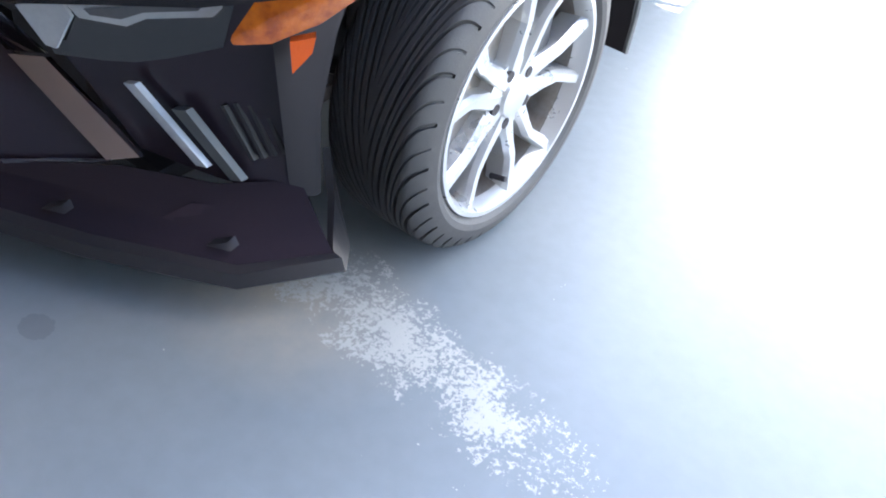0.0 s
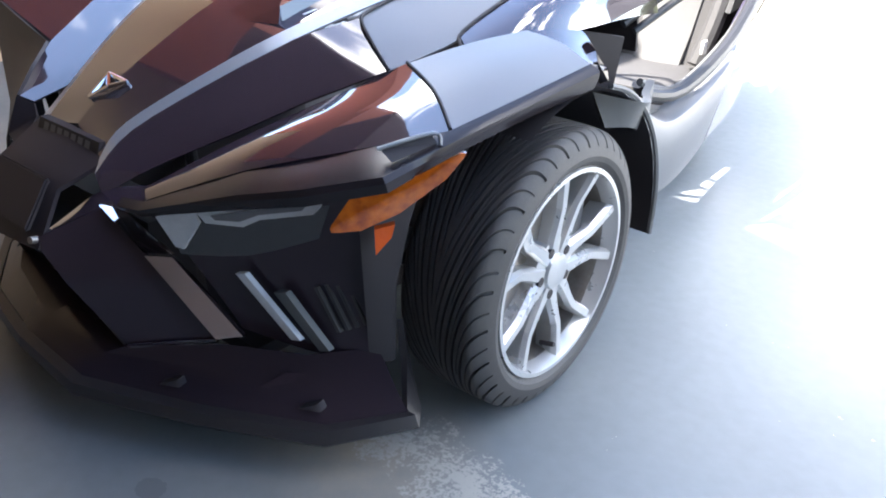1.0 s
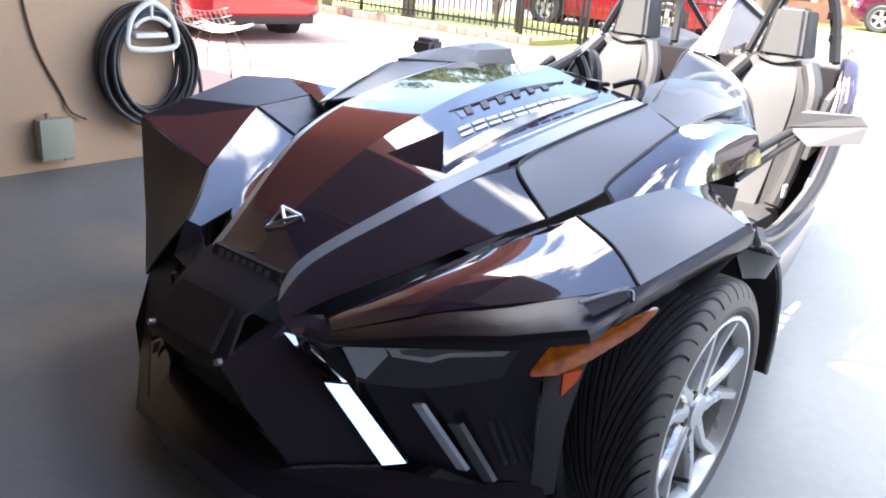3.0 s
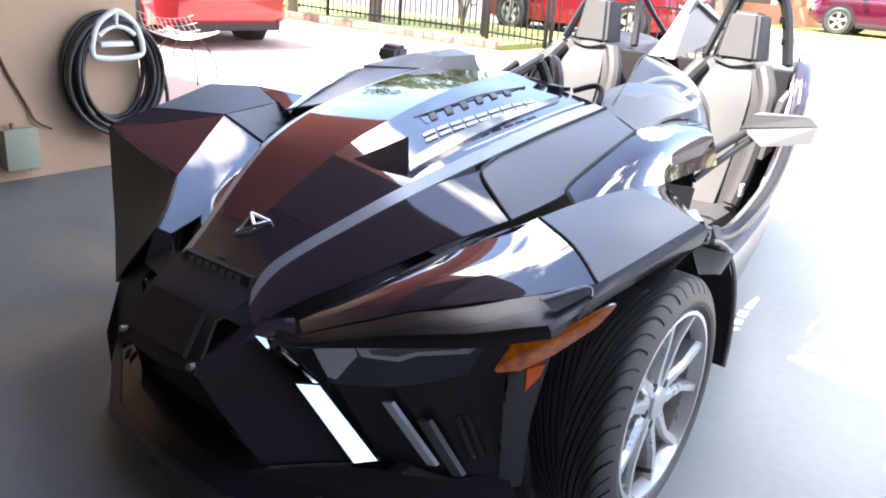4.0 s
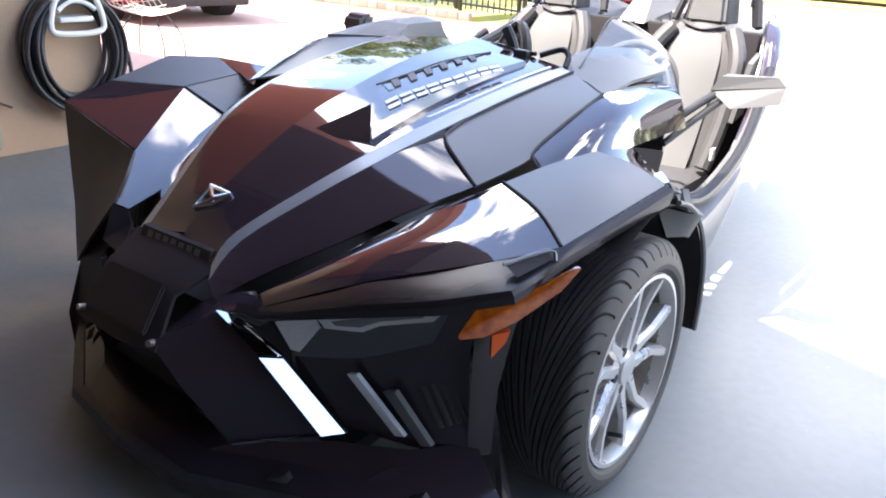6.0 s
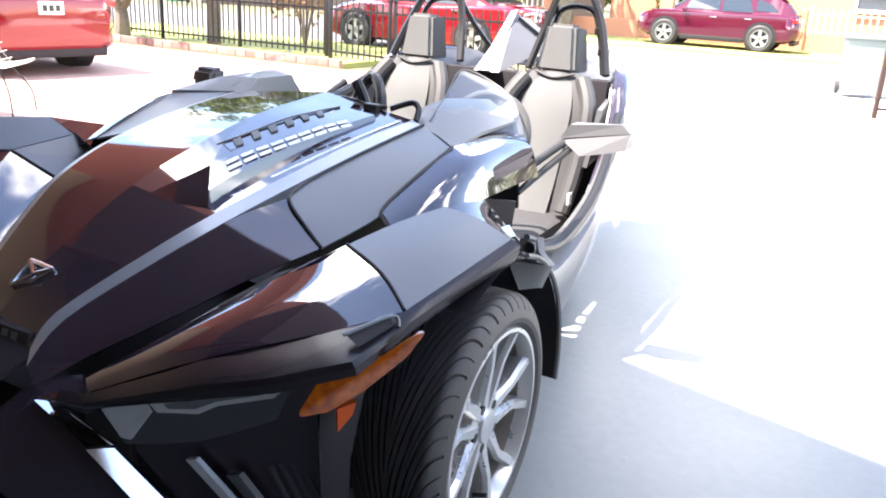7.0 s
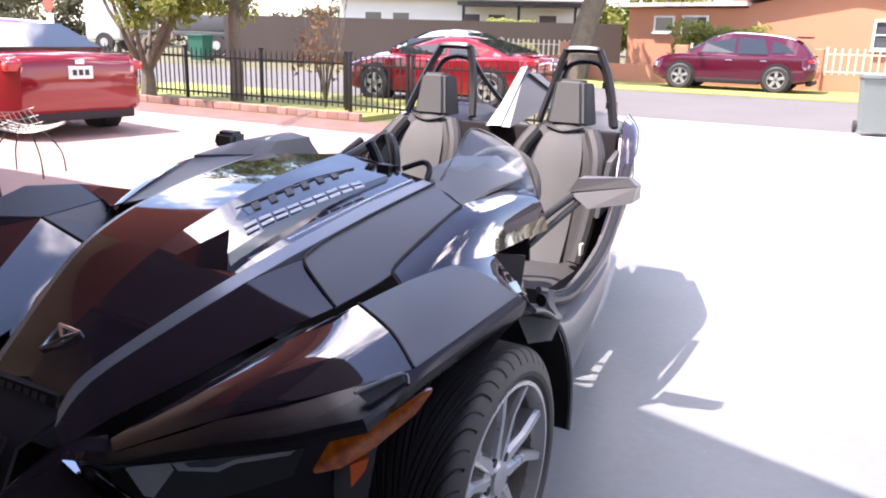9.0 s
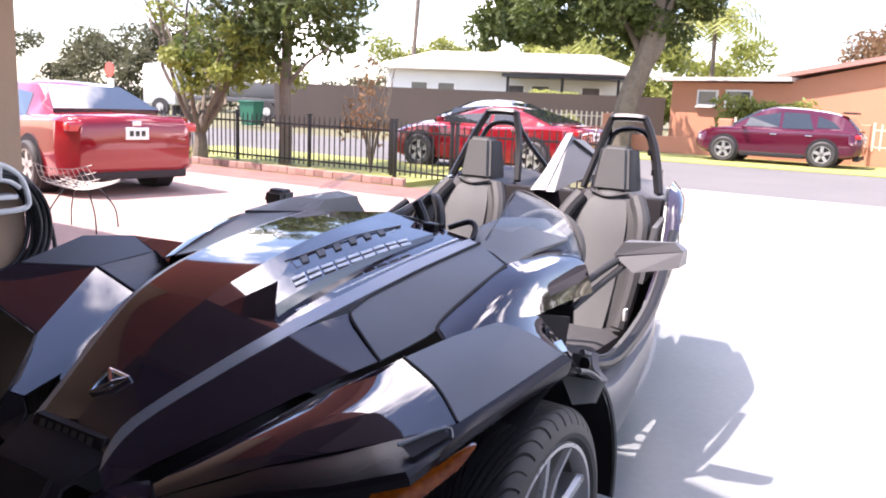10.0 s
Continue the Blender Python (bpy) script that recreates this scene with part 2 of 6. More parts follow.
def lathe(bm, prof, seg=64, axis="x", m=None):
    """Turns (along, radius) points about an axis."""
    m = m or Matrix()
    rings = []
    for s, r in prof:
        ring = []
        for k in range(seg):
            a = 2 * math.pi * k / seg
            p = (s, r * math.cos(a), r * math.sin(a)) if axis == "x" else (r * math.cos(a), r * math.sin(a), s)
            ring.append(bm.verts.new(m @ Vector(p)))
        rings.append(ring)
    for a, b in zip(rings, rings[1:]):
        for k in range(seg):
            bm.faces.new((a[k], a[(k + 1) % seg], b[(k + 1) % seg], b[k]))
    return bm


def hexa(bm, low, high):
    """A block between two quads of four points each."""
    a = [bm.verts.new(p) for p in low]
    b = [bm.verts.new(p) for p in high]
    bm.faces.new(a[::-1])
    bm.faces.new(b)
    for i in range(4):
        bm.faces.new((a[i], a[(i + 1) % 4], b[(i + 1) % 4], b[i]))
    return bm


def slab(bm, quad, depth):
    """A plate: a quad or polygon pushed back by the vector depth."""
    a = [bm.verts.new(Vector(p)) for p in quad]
    b = [bm.verts.new(Vector(p) + Vector(depth)) for p in quad]
    n = len(quad)
    bm.faces.new(a)
    bm.faces.new(b[::-1])
    for i in range(n):
        bm.faces.new((a[i], b[i], b[(i + 1) % n], a[(i + 1) % n]))
    return bm


def mx_pts(pts, s):
    return [tuple(p) if s > 0 else far_side(p) for p in pts]


# ---------------------------------------------------------------- ground and carport
FCX, FCY = -0.625, 0.40  # minus the middle of the floor, where its own origin lies
FLOORP = material("painted_floor", (0.165, 0.181, 0.187), 0.42, 0.0, (0.135, 0.147, 0.149), 1.3, 26, 0.9, bump=0.05, bscale=60, rough_var=0.1)
# worn-through paint: a strip of bare, flecked concrete, loose flakes and faint brownish stains
fn, fl = FLOORP.node_tree.nodes, FLOORP.node_tree.links
fb = fn["Principled BSDF"]
geo = fn.new("ShaderNodeTexCoord")


def fmath(op, a, b=None, c=None, clamp=False):
    n = fn.new("ShaderNodeMath")
    n.operation, n.use_clamp = op, clamp
    for i, v in enumerate((a, b, c)):
        if v is None:
            continue
        if isinstance(v, (int, float)):
            n.inputs[i].default_value = v
        else:
            fl.new(v, n.inputs[i])
    return n.outputs[0]


def fnoise(scale, detail, rough=0.6):
    n = fn.new("ShaderNodeTexNoise")
    n.inputs["Scale"].default_value, n.inputs["Detail"].default_value, n.inputs["Roughness"].default_value = scale, detail, rough
    fl.new(geo.outputs["Object"], n.inputs["Vector"])
    return n.outputs["Fac"]


sep = fn.new("ShaderNodeSeparateXYZ")
fl.new(geo.outputs["Object"], sep.inputs[0])
FX, FY = sep.outputs[0], sep.outputs[1]


def blob(x, y, ax, ay, turn=0.0):
    """1 inside an ellipse on the floor, falling to 0 outside."""
    c, s_ = math.cos(turn), math.sin(turn)
    dx, dy = fmath("SUBTRACT", FX, x), fmath("SUBTRACT", FY, y)
    u = fmath("MULTIPLY_ADD", dx, c / ax, fmath("MULTIPLY", dy, s_ / ax))
    v = fmath("MULTIPLY_ADD", dx, -s_ / ay, fmath("MULTIPLY", dy, c / ay))
    r = fmath("SQRT", fmath("ADD", fmath("MULTIPLY", u, u), fmath("MULTIPLY", v, v)))
    return fmath("SUBTRACT", 1.0, r, clamp=True)


strip = fmath("MAXIMUM", blob(FCX + 1.02, FCY - 0.365, 0.46, 0.115, -0.04), fmath("MAXIMUM", blob(FCX + 0.84, FCY - 0.345, 0.17, 0.12), blob(FCX + 1.25, FCY - 0.39, 0.26, 0.095)))
coarse, finen = fnoise(9.0, 5.0, 0.65), fnoise(88.0, 6.0, 0.75)
edge = fmath("ADD", fmath("MULTIPLY", strip, 0.40), fmath("ADD", fmath("MULTIPLY", fmath("SUBTRACT", coarse, 0.5), 1.3), fmath("MULTIPLY", fmath("SUBTRACT", finen, 0.5), 1.9)))
bare = fmath("MULTIPLY", fmath("GREATER_THAN", edge, 0.25), fmath("GREATER_THAN", strip, 0.02))
flakes = fmath("GREATER_THAN", fmath("ADD", fnoise(38.0, 3.0), fmath("MULTIPLY", fnoise(2.1, 2.0), 0.35)), 0.935)
bare = fmath("MAXIMUM", bare, flakes)
stain = fmath("MULTIPLY", fmath("MAXIMUM", fmath("MAXIMUM", blob(FCX - 1.55, FCY - 0.05, 0.5, 0.3), blob(FCX - 1.9, FCY + 0.35, 0.35, 0.2)), fmath("MAXIMUM", blob(FCX + 0.78, FCY - 0.42, 0.34, 0.26), blob(FCX - 1.0, FCY - 0.5, 0.3, 0.5))), fmath("MULTIPLY", coarse, 1.9), clamp=True)
spot = fmath("MULTIPLY", fmath("GREATER_THAN", fmath("ADD", blob(FCX + 0.54, FCY - 0.80, 0.05, 0.04), fmath("MULTIPLY", finen, 0.5)), 0.55), 0.6)
old = fb.inputs["Base Color"].links[0].from_socket


def fmix(fac, a, col):
    m_ = fn.new("ShaderNodeMix")
    m_.data_type = "RGBA"
    fl.new(fac, m_.inputs["Factor"])
    fl.new(a, m_.inputs["A"])
    m_.inputs["B"].default_value = (*col, 1)
    return m_.outputs["Result"]


cc = fmix(stain, old, (0.27, 0.235, 0.19))
cc = fmix(spot, cc, (0.10, 0.105, 0.11))
cc = fmix(bare, cc, (0.33, 0.315, 0.285))
fl.new(cc, fb.inputs["Base Color"])
LAWN = material("sunlit_lawn", (0.20, 0.24, 0.05), 0.9, 0.0, (0.30, 0.27, 0.10), 1.1, 14, 0.9, bump=0.5, bscale=40)
GROUNDM = material("dry_grass_ground", (0.09, 0.10, 0.045), 0.9, 0.0, (0.15, 0.125, 0.075), 0.7, 9, 0.9, bump=0.4, bscale=30)
DRIVE = material("pink_concrete", (0.42, 0.285, 0.245), 0.8, 0.0, (0.35, 0.24, 0.215), 0.9, 14, 0.9, bump=0.15, bscale=80)
# Red-brown pavers, with the shade of the trees put into their colour.
BORDER = material("shaded_red_brown_pavers", (0.17, 0.065, 0.055), 0.8, 0.0, (0.25, 0.13, 0.11), 2.2, 20, 0.9, bump=0.2, bscale=60)
CONC = material("pale_concrete", (0.50, 0.48, 0.45), 0.8, 0.0, (0.42, 0.40, 0.37), 0.9, 14, 0.8, bump=0.15, bscale=80)
ASPH = material("sunlit_asphalt", (0.095, 0.092, 0.092), 0.85, 0.0, (0.13, 0.125, 0.122), 0.5, 25, 0.8, bump=0.2, bscale=120)
STUCCO = material("tan_stucco", (0.50, 0.345, 0.225), 0.85, 0.0, (0.44, 0.30, 0.20), 1.2, 40, 0.7, bump=0.35, bscale=90)
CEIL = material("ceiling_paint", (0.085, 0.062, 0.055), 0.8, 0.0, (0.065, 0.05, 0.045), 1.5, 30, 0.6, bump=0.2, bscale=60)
BEAM = material("red_brown_fascia", (0.36, 0.10, 0.05), 0.6, 0.0, (0.28, 0.08, 0.04), 3, 40, 0.7, bump=0.15, bscale=40)


def flat(name, x0, x1, y0, y1, z, t, mat, label="", bevel=0.0):
    bm = bmesh.new()
    box(bm, 0, 0, z - t / 2, x1 - x0, y1 - y0, t, bevel)
    ob = tagged(link(name, bm, mat, None, label, 0), kind="structure")
    ob.location = ((x0 + x1) / 2, (y0 + y1) / 2, 0)
    return ob


def structure(ob, label):
    return tagged(ob, label, kind="structure")


bm = bmesh.new()
bmesh.ops.create_grid(bm, x_segments=40, y_segments=40, size=600, matrix=Matrix.Translation((0, 100, -0.06)))
structure(link("ground", bm, GROUNDM, None, "", 0), "dry green and yellow grass ground")
flat("carport_floor", -2.95, 4.2, -4.2, 3.4, 0.0, 0.1, FLOORP, "blue-grey painted concrete floor with worn patches")
flat("paver_border", -14.5, -2.954, 7.704, 8.9, -0.012, 0.1, BORDER, "red-brown paver border along the planter, tree shade in its colour")
flat("driveway", -14.5, -2.954, 1.0, 7.7, -0.012, 0.1, DRIVE, "pinkish sunlit concrete driveway")
flat("driveway", -2.95, 4.2, 3.404, 8.9, -0.012, 0.1, CONC, "pale sunlit concrete driveway")
flat("driveway_apron", -2.9, 1.9, 8.904, 13.0, -0.012, 0.1, CONC, "pale concrete apron between gate and street")
flat("road", -70, 60, 13.004, 21.0, -0.03, 0.1, ASPH, "sun-bleached asphalt street")
# carport: side wall, added back and east walls, ceiling, beam, right-hand post
def wall(name, x0, x1, y0, y1, z0, z1, mat, label):
    bm = bmesh.new()
    box(bm, (x0 + x1) / 2, (y0 + y1) / 2, (z0 + z1) / 2, x1 - x0, y1 - y0, z1 - z0)
    return structure(link(name, bm, mat, None, "", 0), label)


wall("wall_west", -3.13, -2.93, -4.3, 1.0, -0.05, 3.50, STUCCO, "tan stucco carport side wall")
# Unseen walls, added dark to keep light off the floor and out of reflections.
wall("added_wall_south", -3.13, 4.5, -4.5, -4.3, -0.05, 3.50, CEIL, "unseen dark brown wall added behind the carport")
wall("added_wall_east", 4.3, 4.5, -4.296, -1.45, -0.05, 3.50, CEIL, "unseen dark brown wall added to shut out light")
wall("house_wall", -14.0, -3.134, 0.80, 1.0, -0.05, 3.50, STUCCO, "tan stucco front wall of the house")
# Ceiling is unseen; its height and dark brown darken the bonnet reflections.
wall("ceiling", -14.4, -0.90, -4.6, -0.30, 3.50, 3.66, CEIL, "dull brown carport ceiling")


def plate(name, corners, z0, z1, mat, label):
    """A level slab over a polygon of the plan."""
    bm = slab(bmesh.new(), [(x, y, z0) for x, y in corners], (0, 0, z1 - z0))
    return structure(link(name, bm, mat, None, "", 0), label)


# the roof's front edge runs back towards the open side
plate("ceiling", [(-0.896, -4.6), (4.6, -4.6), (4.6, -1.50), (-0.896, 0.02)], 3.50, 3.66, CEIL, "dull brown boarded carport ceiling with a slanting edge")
# Unseen block, added so the bonnet mirrors dark here, not red soffit.
wall("added_dark_block", -1.746, -0.90, -0.296, 0.52, 2.36, 3.64, CEIL, "unseen dull brown block added to darken bonnet reflections")
wall("soffit", -14.4, -1.75, -0.296, 0.95, 2.36, 3.64, BEAM, "red-brown painted soffit along the carport roof edge")
wall("house_eave", -14.4, -2.0, 0.954, 2.1, 2.36, 2.60, BEAM, "red-brown eave of the house beside the carport")
wall("roof", -14.8, -0.90, -5.0, -0.15, 3.664, 3.75, CONC, "pale flat carport roof")
plate("roof", [(-0.896, -5.0), (5.0, -5.0), (5.0, -1.61), (-0.896, 0.02)], 3.664, 3.75, CONC, "pale flat carport roof with a slanting edge")

# ---------------------------------------------------------------- three-wheeled roadster
trike = tagged(empty("three_wheeled_roadster", pose(0, 0, 0, 0, 0, 1.0)),
               "glossy black open three-wheeled roadster with silver wheels, parked on painted floor", "vehicle")

HOOD = [[(0, -0.565, 0.590), (0.145, -0.60, 0.558)],
        [(0, -0.47, 0.660), (0.150, -0.53, 0.620)],
        [(0, -0.30, 0.750), (0.235, -0.34, 0.725)],
        [(0, -0.17, 0.808), (0.290, -0.19, 0.789)],
        [(0, 0.00, 0.862), (0.330, 0.02, 0.845)],
        [(0, 0.30, 0.932), (0.350, 0.30, 0.893)],
        [(0, 0.66, 0.968), (0.370, 0.60, 0.925)]]
STRIPE = [[(0.145, -0.60, 0.558), (0.170, -0.63, 0.535)],
          [(0.150, -0.53, 0.620), (0.178, -0.535, 0.610)],
          [(0.235, -0.34, 0.725), (0.267, -0.345, 0.712)],
          [(0.290, -0.19, 0.789), (0.325, -0.195, 0.775)],
          [(0.330, 0.02, 0.845), (0.368, 0.015, 0.831)],
          [(0.350, 0.30, 0.893), (0.392, 0.295, 0.880)],
          [(0.370, 0.60, 0.925), (0.415, 0.59, 0.912)]]
FLANK = [[(0.170, -0.63, 0.535), (0.185, -0.63, 0.49)],
         [(0.178, -0.535, 0.610), (0.25, -0.54, 0.545)],
         [(0.267, -0.345, 0.712), (0.36, -0.40, 0.615)],
         [(0.325, -0.195, 0.775), (0.44, -0.26, 0.672)],
         [(0.392, -0.055, 0.812), (0.535, -0.115, 0.728)]]
SIDEPAN = [[(0.394, -0.05, 0.813), (0.538, -0.11, 0.729)],
           [(0.376, 0.10, 0.838), (0.585, 0.09, 0.778)],
           [(0.395, 0.30, 0.874), (0.590, 0.30, 0.855)],
           [(0.417, 0.585, 0.915), (0.594, 0.43, 0.893)]]
POD = [[(0.580, 0.085, 0.782), (0.612, 0.065, 0.768), (0.640, 0.05, 0.748)],
       [(0.590, 0.25, 0.845), (0.655, 0.24, 0.826), (0.695, 0.22, 0.772)],
       [(0.595, 0.43, 0.893), (0.668, 0.43, 0.862), (0.712, 0.42, 0.768)],
       [(0.592, 0.66, 0.900), (0.662, 0.67, 0.862), (0.705, 0.67, 0.760)],
       [(0.600, 0.86, 0.885), (0.662, 0.88, 0.845), (0.698, 0.88, 0.745)]]
for s in (1, -1):
    part("hood_half", sheet(HOOD, 3, 5, 0.006, True, s), GLOSS, trike, "glossy black bonnet skin reflecting the sky")
    part("hood_crease", sheet(STRIPE, 2, 5, 0.006, True, s), STRIPEM, trike, "graphite silver crease along the bonnet")
    part("hood_flank", sheet(FLANK if s > 0 else FLANK[:4], 2, 4, 0.006, True, s, 0.004), GLOSS, trike)
    part("side_panel", sheet(SIDEPAN if s > 0 else SIDEPAN[1:], 3, 4, 0.006, True, s), SATIN, trike, "satin grey bonnet side panel")
    part("cowl_pod", sheet(POD, 5, 5, 0.006, True, s), GLOSS, trike)
    if s > 0:
        part("panel_seam", tube(bmesh.new(), mx_pts([(0.417, 0.585, 0.918), (0.395, 0.30, 0.878), (0.376, 0.10, 0.842), (0.384, 0.0, 0.826), (0.405, -0.06, 0.812), (0.47, -0.09, 0.772), (0.538, -0.112, 0.731)], s), 0.0045, 6), DARK, trike)
        part("pod_seam", tube(bmesh.new(), mx_pts([(0.597, 0.43, 0.897), (0.590, 0.25, 0.848), (0.578, 0.10, 0.790), (0.600, 0.062, 0.770), (0.640, 0.045, 0.750)], s), 0.0045, 6), DARK, trike)
        # fenders
        part("fender_front", sheet([[(0.31, -0.60, 0.535), (0.325, -0.61, 0.530), (0.34, -0.618, 0.522)],
                                    [(0.45, -0.45, 0.640), (0.515, -0.50, 0.639), (0.58, -0.545, 0.632)],
                                    [(0.56, -0.31, 0.715), (0.68, -0.375, 0.716), (0.794, -0.438, 0.704)],
                                    [(0.661, -0.193, 0.782), (0.80, -0.27, 0.768), (0.896, -0.341, 0.735)]], 4, 4, 0.007, True, s, 0.006), GLOSS, trike, "glossy black fender nose")
        part("fender_rear", sheet([[(0.663, -0.188, 0.783), (0.80, -0.265, 0.769), (0.898, -0.336, 0.736)],
                                   [(0.70, -0.03, 0.805), (0.83, -0.10, 0.80), (0.930, -0.15, 0.768)],
                                   [(0.74, 0.12, 0.815), (0.85, 0.08, 0.815), (0.958, 0.025, 0.798)]], 3, 4, 0.007, True, s), SATIN, trike, "satin grey rear half of the fender")
        bm = bmesh.new()
        slab(bm, mx_pts([(0.850, -0.468, 0.722), (0.893, -0.385, 0.738), (0.905, -0.385, 0.726), (0.880, -0.472, 0.708)], s), (-0.008 * s, 0.006, 0))
        part("fender_slot", bm, DARK, trike)
        bm = tube(bmesh.new(), mx_pts([(0.848, -0.473, 0.724), (0.896, -0.383, 0.741), (0.909, -0.380, 0.722)], s), 0.004, 6)
        part("slot_trim", bm, SATIN, trike)
        part("fender_seam", tube(bmesh.new(), mx_pts([(0.662, -0.190, 0.785), (0.80, -0.268, 0.771), (0.897, -0.339, 0.738)], s), 0.0035, 6), DARK, trike)
        part("fender_inner", sheet([[(0.31, -0.60, 0.533), (0.25, -0.56, 0.50)],
                                    [(0.45, -0.45, 0.638), (0.36, -0.42, 0.58)],
                                    [(0.56, -0.31, 0.713), (0.44, -0.27, 0.65)],
                                    [(0.661, -0.193, 0.780), (0.535, -0.12, 0.715)],
                                    [(0.74, 0.12, 0.812), (0.64, 0.06, 0.745)]], 2, 3, 0.006, True, s), GLOSS, trike)
        part("fender_lip", sheet([[(0.27, -0.632, 0.512), (0.28, -0.650, 0.500), (0.29, -0.640, 0.488)],
                                      [(0.34, -0.622, 0.520), (0.345, -0.642, 0.508), (0.345, -0.635, 0.492)],
                                      [(0.58, -0.548, 0.630), (0.62, -0.602, 0.612), (0.632, -0.600, 0.586)],
                                      [(0.70, -0.495, 0.668), (0.755, -0.570, 0.652), (0.765, -0.565, 0.622)],
                                      [(0.794, -0.441, 0.703), (0.885, -0.500, 0.692), (0.893, -0.495, 0.664)],
                                      [(0.900, -0.345, 0.737), (0.922, -0.345, 0.726), (0.916, -0.34, 0.698)],
                                      [(0.932, -0.15, 0.768), (0.952, -0.15, 0.757), (0.944, -0.15, 0.728)],
                                      [(0.960, 0.025, 0.799), (0.980, 0.03, 0.785), (0.972, 0.03, 0.750)]], 3, 3, 0.014, False, s), LIPM, trike, "black fender lip over the wheel")
        part("wing_tail", sheet([[(0.745, 0.125, 0.813), (0.958, 0.03, 0.797)],
                                 [(0.73, 0.26, 0.795), (0.945, 0.12, 0.772)],
                                 [(0.715, 0.42, 0.765), (0.90, 0.22, 0.735)]], 3, 3, 0.007, True, s), GLOSS, trike)
        bm = bmesh.new()
        slab(bm, mx_pts([(0.905, 0.14, 0.795), (0.955, 0.06, 0.797), (0.965, 0.10, 0.75), (0.915, 0.19, 0.742)], s), (-0.02 * s, 0, -0.01))
        part("corner_trim", bm, CHROME, trike, "bright metal trim at the fender corner")
    # lower side pod with its pointed tip
    part("side_tip", sheet([[(0.90, 0.16, 0.70), (0.93, 0.18, 0.62)], [(0.985, 0.26, 0.672), (0.955, 0.28, 0.60)],
                            [(0.88, 0.50, 0.62), (0.86, 0.50, 0.50)], [(0.80, 0.70, 0.60), (0.80, 0.70, 0.45)]], 2, 4, 0.02, True, s), GREYPL, trike)
    # nose: housing, lamp, strip, cheek
    if s > 0:
        part("lamp_housing", sheet([[(0.33, -0.625, 0.505), (0.60, -0.56, 0.585), (0.80, -0.49, 0.665)],
                                    [(0.395, -0.585, 0.42), (0.60, -0.515, 0.44), (0.76, -0.425, 0.46)],
                                    [(0.50, -0.53, 0.24), (0.64, -0.475, 0.22), (0.765, -0.415, 0.21)]], 3, 3, 0.01, True, s, 0.006), NOSE, trike)
        part("head_lamp", sheet([[(0.400, -0.612, 0.478), (0.58, -0.555, 0.548), (0.750, -0.488, 0.612)],
                                 [(0.408, -0.598, 0.415), (0.56, -0.545, 0.445), (0.705, -0.485, 0.510)]], 3, 3, 0.012, False, s, 0.004), LENS, trike, "smoked glass head lamp")
        for name, quad, mat_ in (("lamp_end", [(0.389, -0.632, 0.505), (0.473, -0.602, 0.536), (0.484, -0.595, 0.51), (0.435, -0.607, 0.439), (0.417, -0.614, 0.441)], LAMPW),
                                 ("lamp_blade", [(0.482, -0.599, 0.532), (0.745, -0.503, 0.615), (0.731, -0.506, 0.588), (0.717, -0.509, 0.572), (0.612, -0.548, 0.541), (0.575, -0.56, 0.518), (0.496, -0.59, 0.511)], LAMPW),
                                 ("lamp_inset", [(0.513, -0.589, 0.532), (0.716, -0.516, 0.597), (0.699, -0.52, 0.578), (0.614, -0.552, 0.553), (0.572, -0.565, 0.53), (0.522, -0.585, 0.524)], LAMPI)):
            bm = bmesh.new()
            slab(bm, mx_pts(quad, s), (0, 0.005, 0))
            part(name, bm, mat_, trike, "pale reflector panel in the head lamp" if mat_ is LAMPW else "")
        bm = bmesh.new()
        slab(bm, mx_pts([(0.834, -0.468, 0.566), (0.858, -0.440, 0.574), (0.850, -0.440, 0.545), (0.832, -0.463, 0.512)], s), (-0.012 * s, 0.012, 0))
        part("side_reflector", bm, ORANGE, trike, "bright orange reflector")
        bm = bmesh.new()
        slab(bm, mx_pts([(0.530, -0.557, 0.398), (0.550, -0.550, 0.402), (0.652, -0.502, 0.262), (0.630, -0.508, 0.258)], s), (0, 0.012, 0))
        part("running_lamp", bm, LAMPW, trike, "clear daytime running lamp strip")
        bm = bmesh.new()
        slab(bm, mx_pts([(0.605, -0.524, 0.369), (0.630, -0.515, 0.374), (0.703, -0.470, 0.243), (0.680, -0.476, 0.236)], s), (0, 0.015, 0))
        part("grey_vane", bm, GREYPL, trike, "grey plastic vane beside the grille")
        for k in range(4):
            a, b = 0.670 + 0.016 * k, 0.690 + 0.016 * k
            bm = bmesh.new()
            slab(bm, mx_pts([(a, -0.475 + 0.013 * k, 0.385 + 0.006 * k), (a + 0.006, -0.472 + 0.013 * k, 0.386 + 0.006 * k), (b + 0.026, -0.450 + 0.01 * k, 0.285 + 0.008 * k), (b + 0.02, -0.453 + 0.01 * k, 0.284 + 0.008 * k)], s), (0, 0.012, 0))
            part("grille_slat", bm, MATTE, trike)
    bm = bmesh.new()
    slab(bm, mx_pts([(0.240, -0.669, 0.497), (0.258, -0.640, 0.483), (0.381, -0.607, 0.408), (0.353, -0.649, 0.418)], s), (0, 0.012, -0.004))
    part("upper_strip", bm, BRIGHT, trike)
    bm = bmesh.new()
    slab(bm, mx_pts([(0.356, -0.651, 0.413), (0.383, -0.605, 0.401), (0.513, -0.543, 0.231), (0.486, -0.592, 0.236)], s), (0, 0.012, -0.004))
    part("chrome_strip", bm, BRIGHT, trike, "bright chrome strip beside the nose")
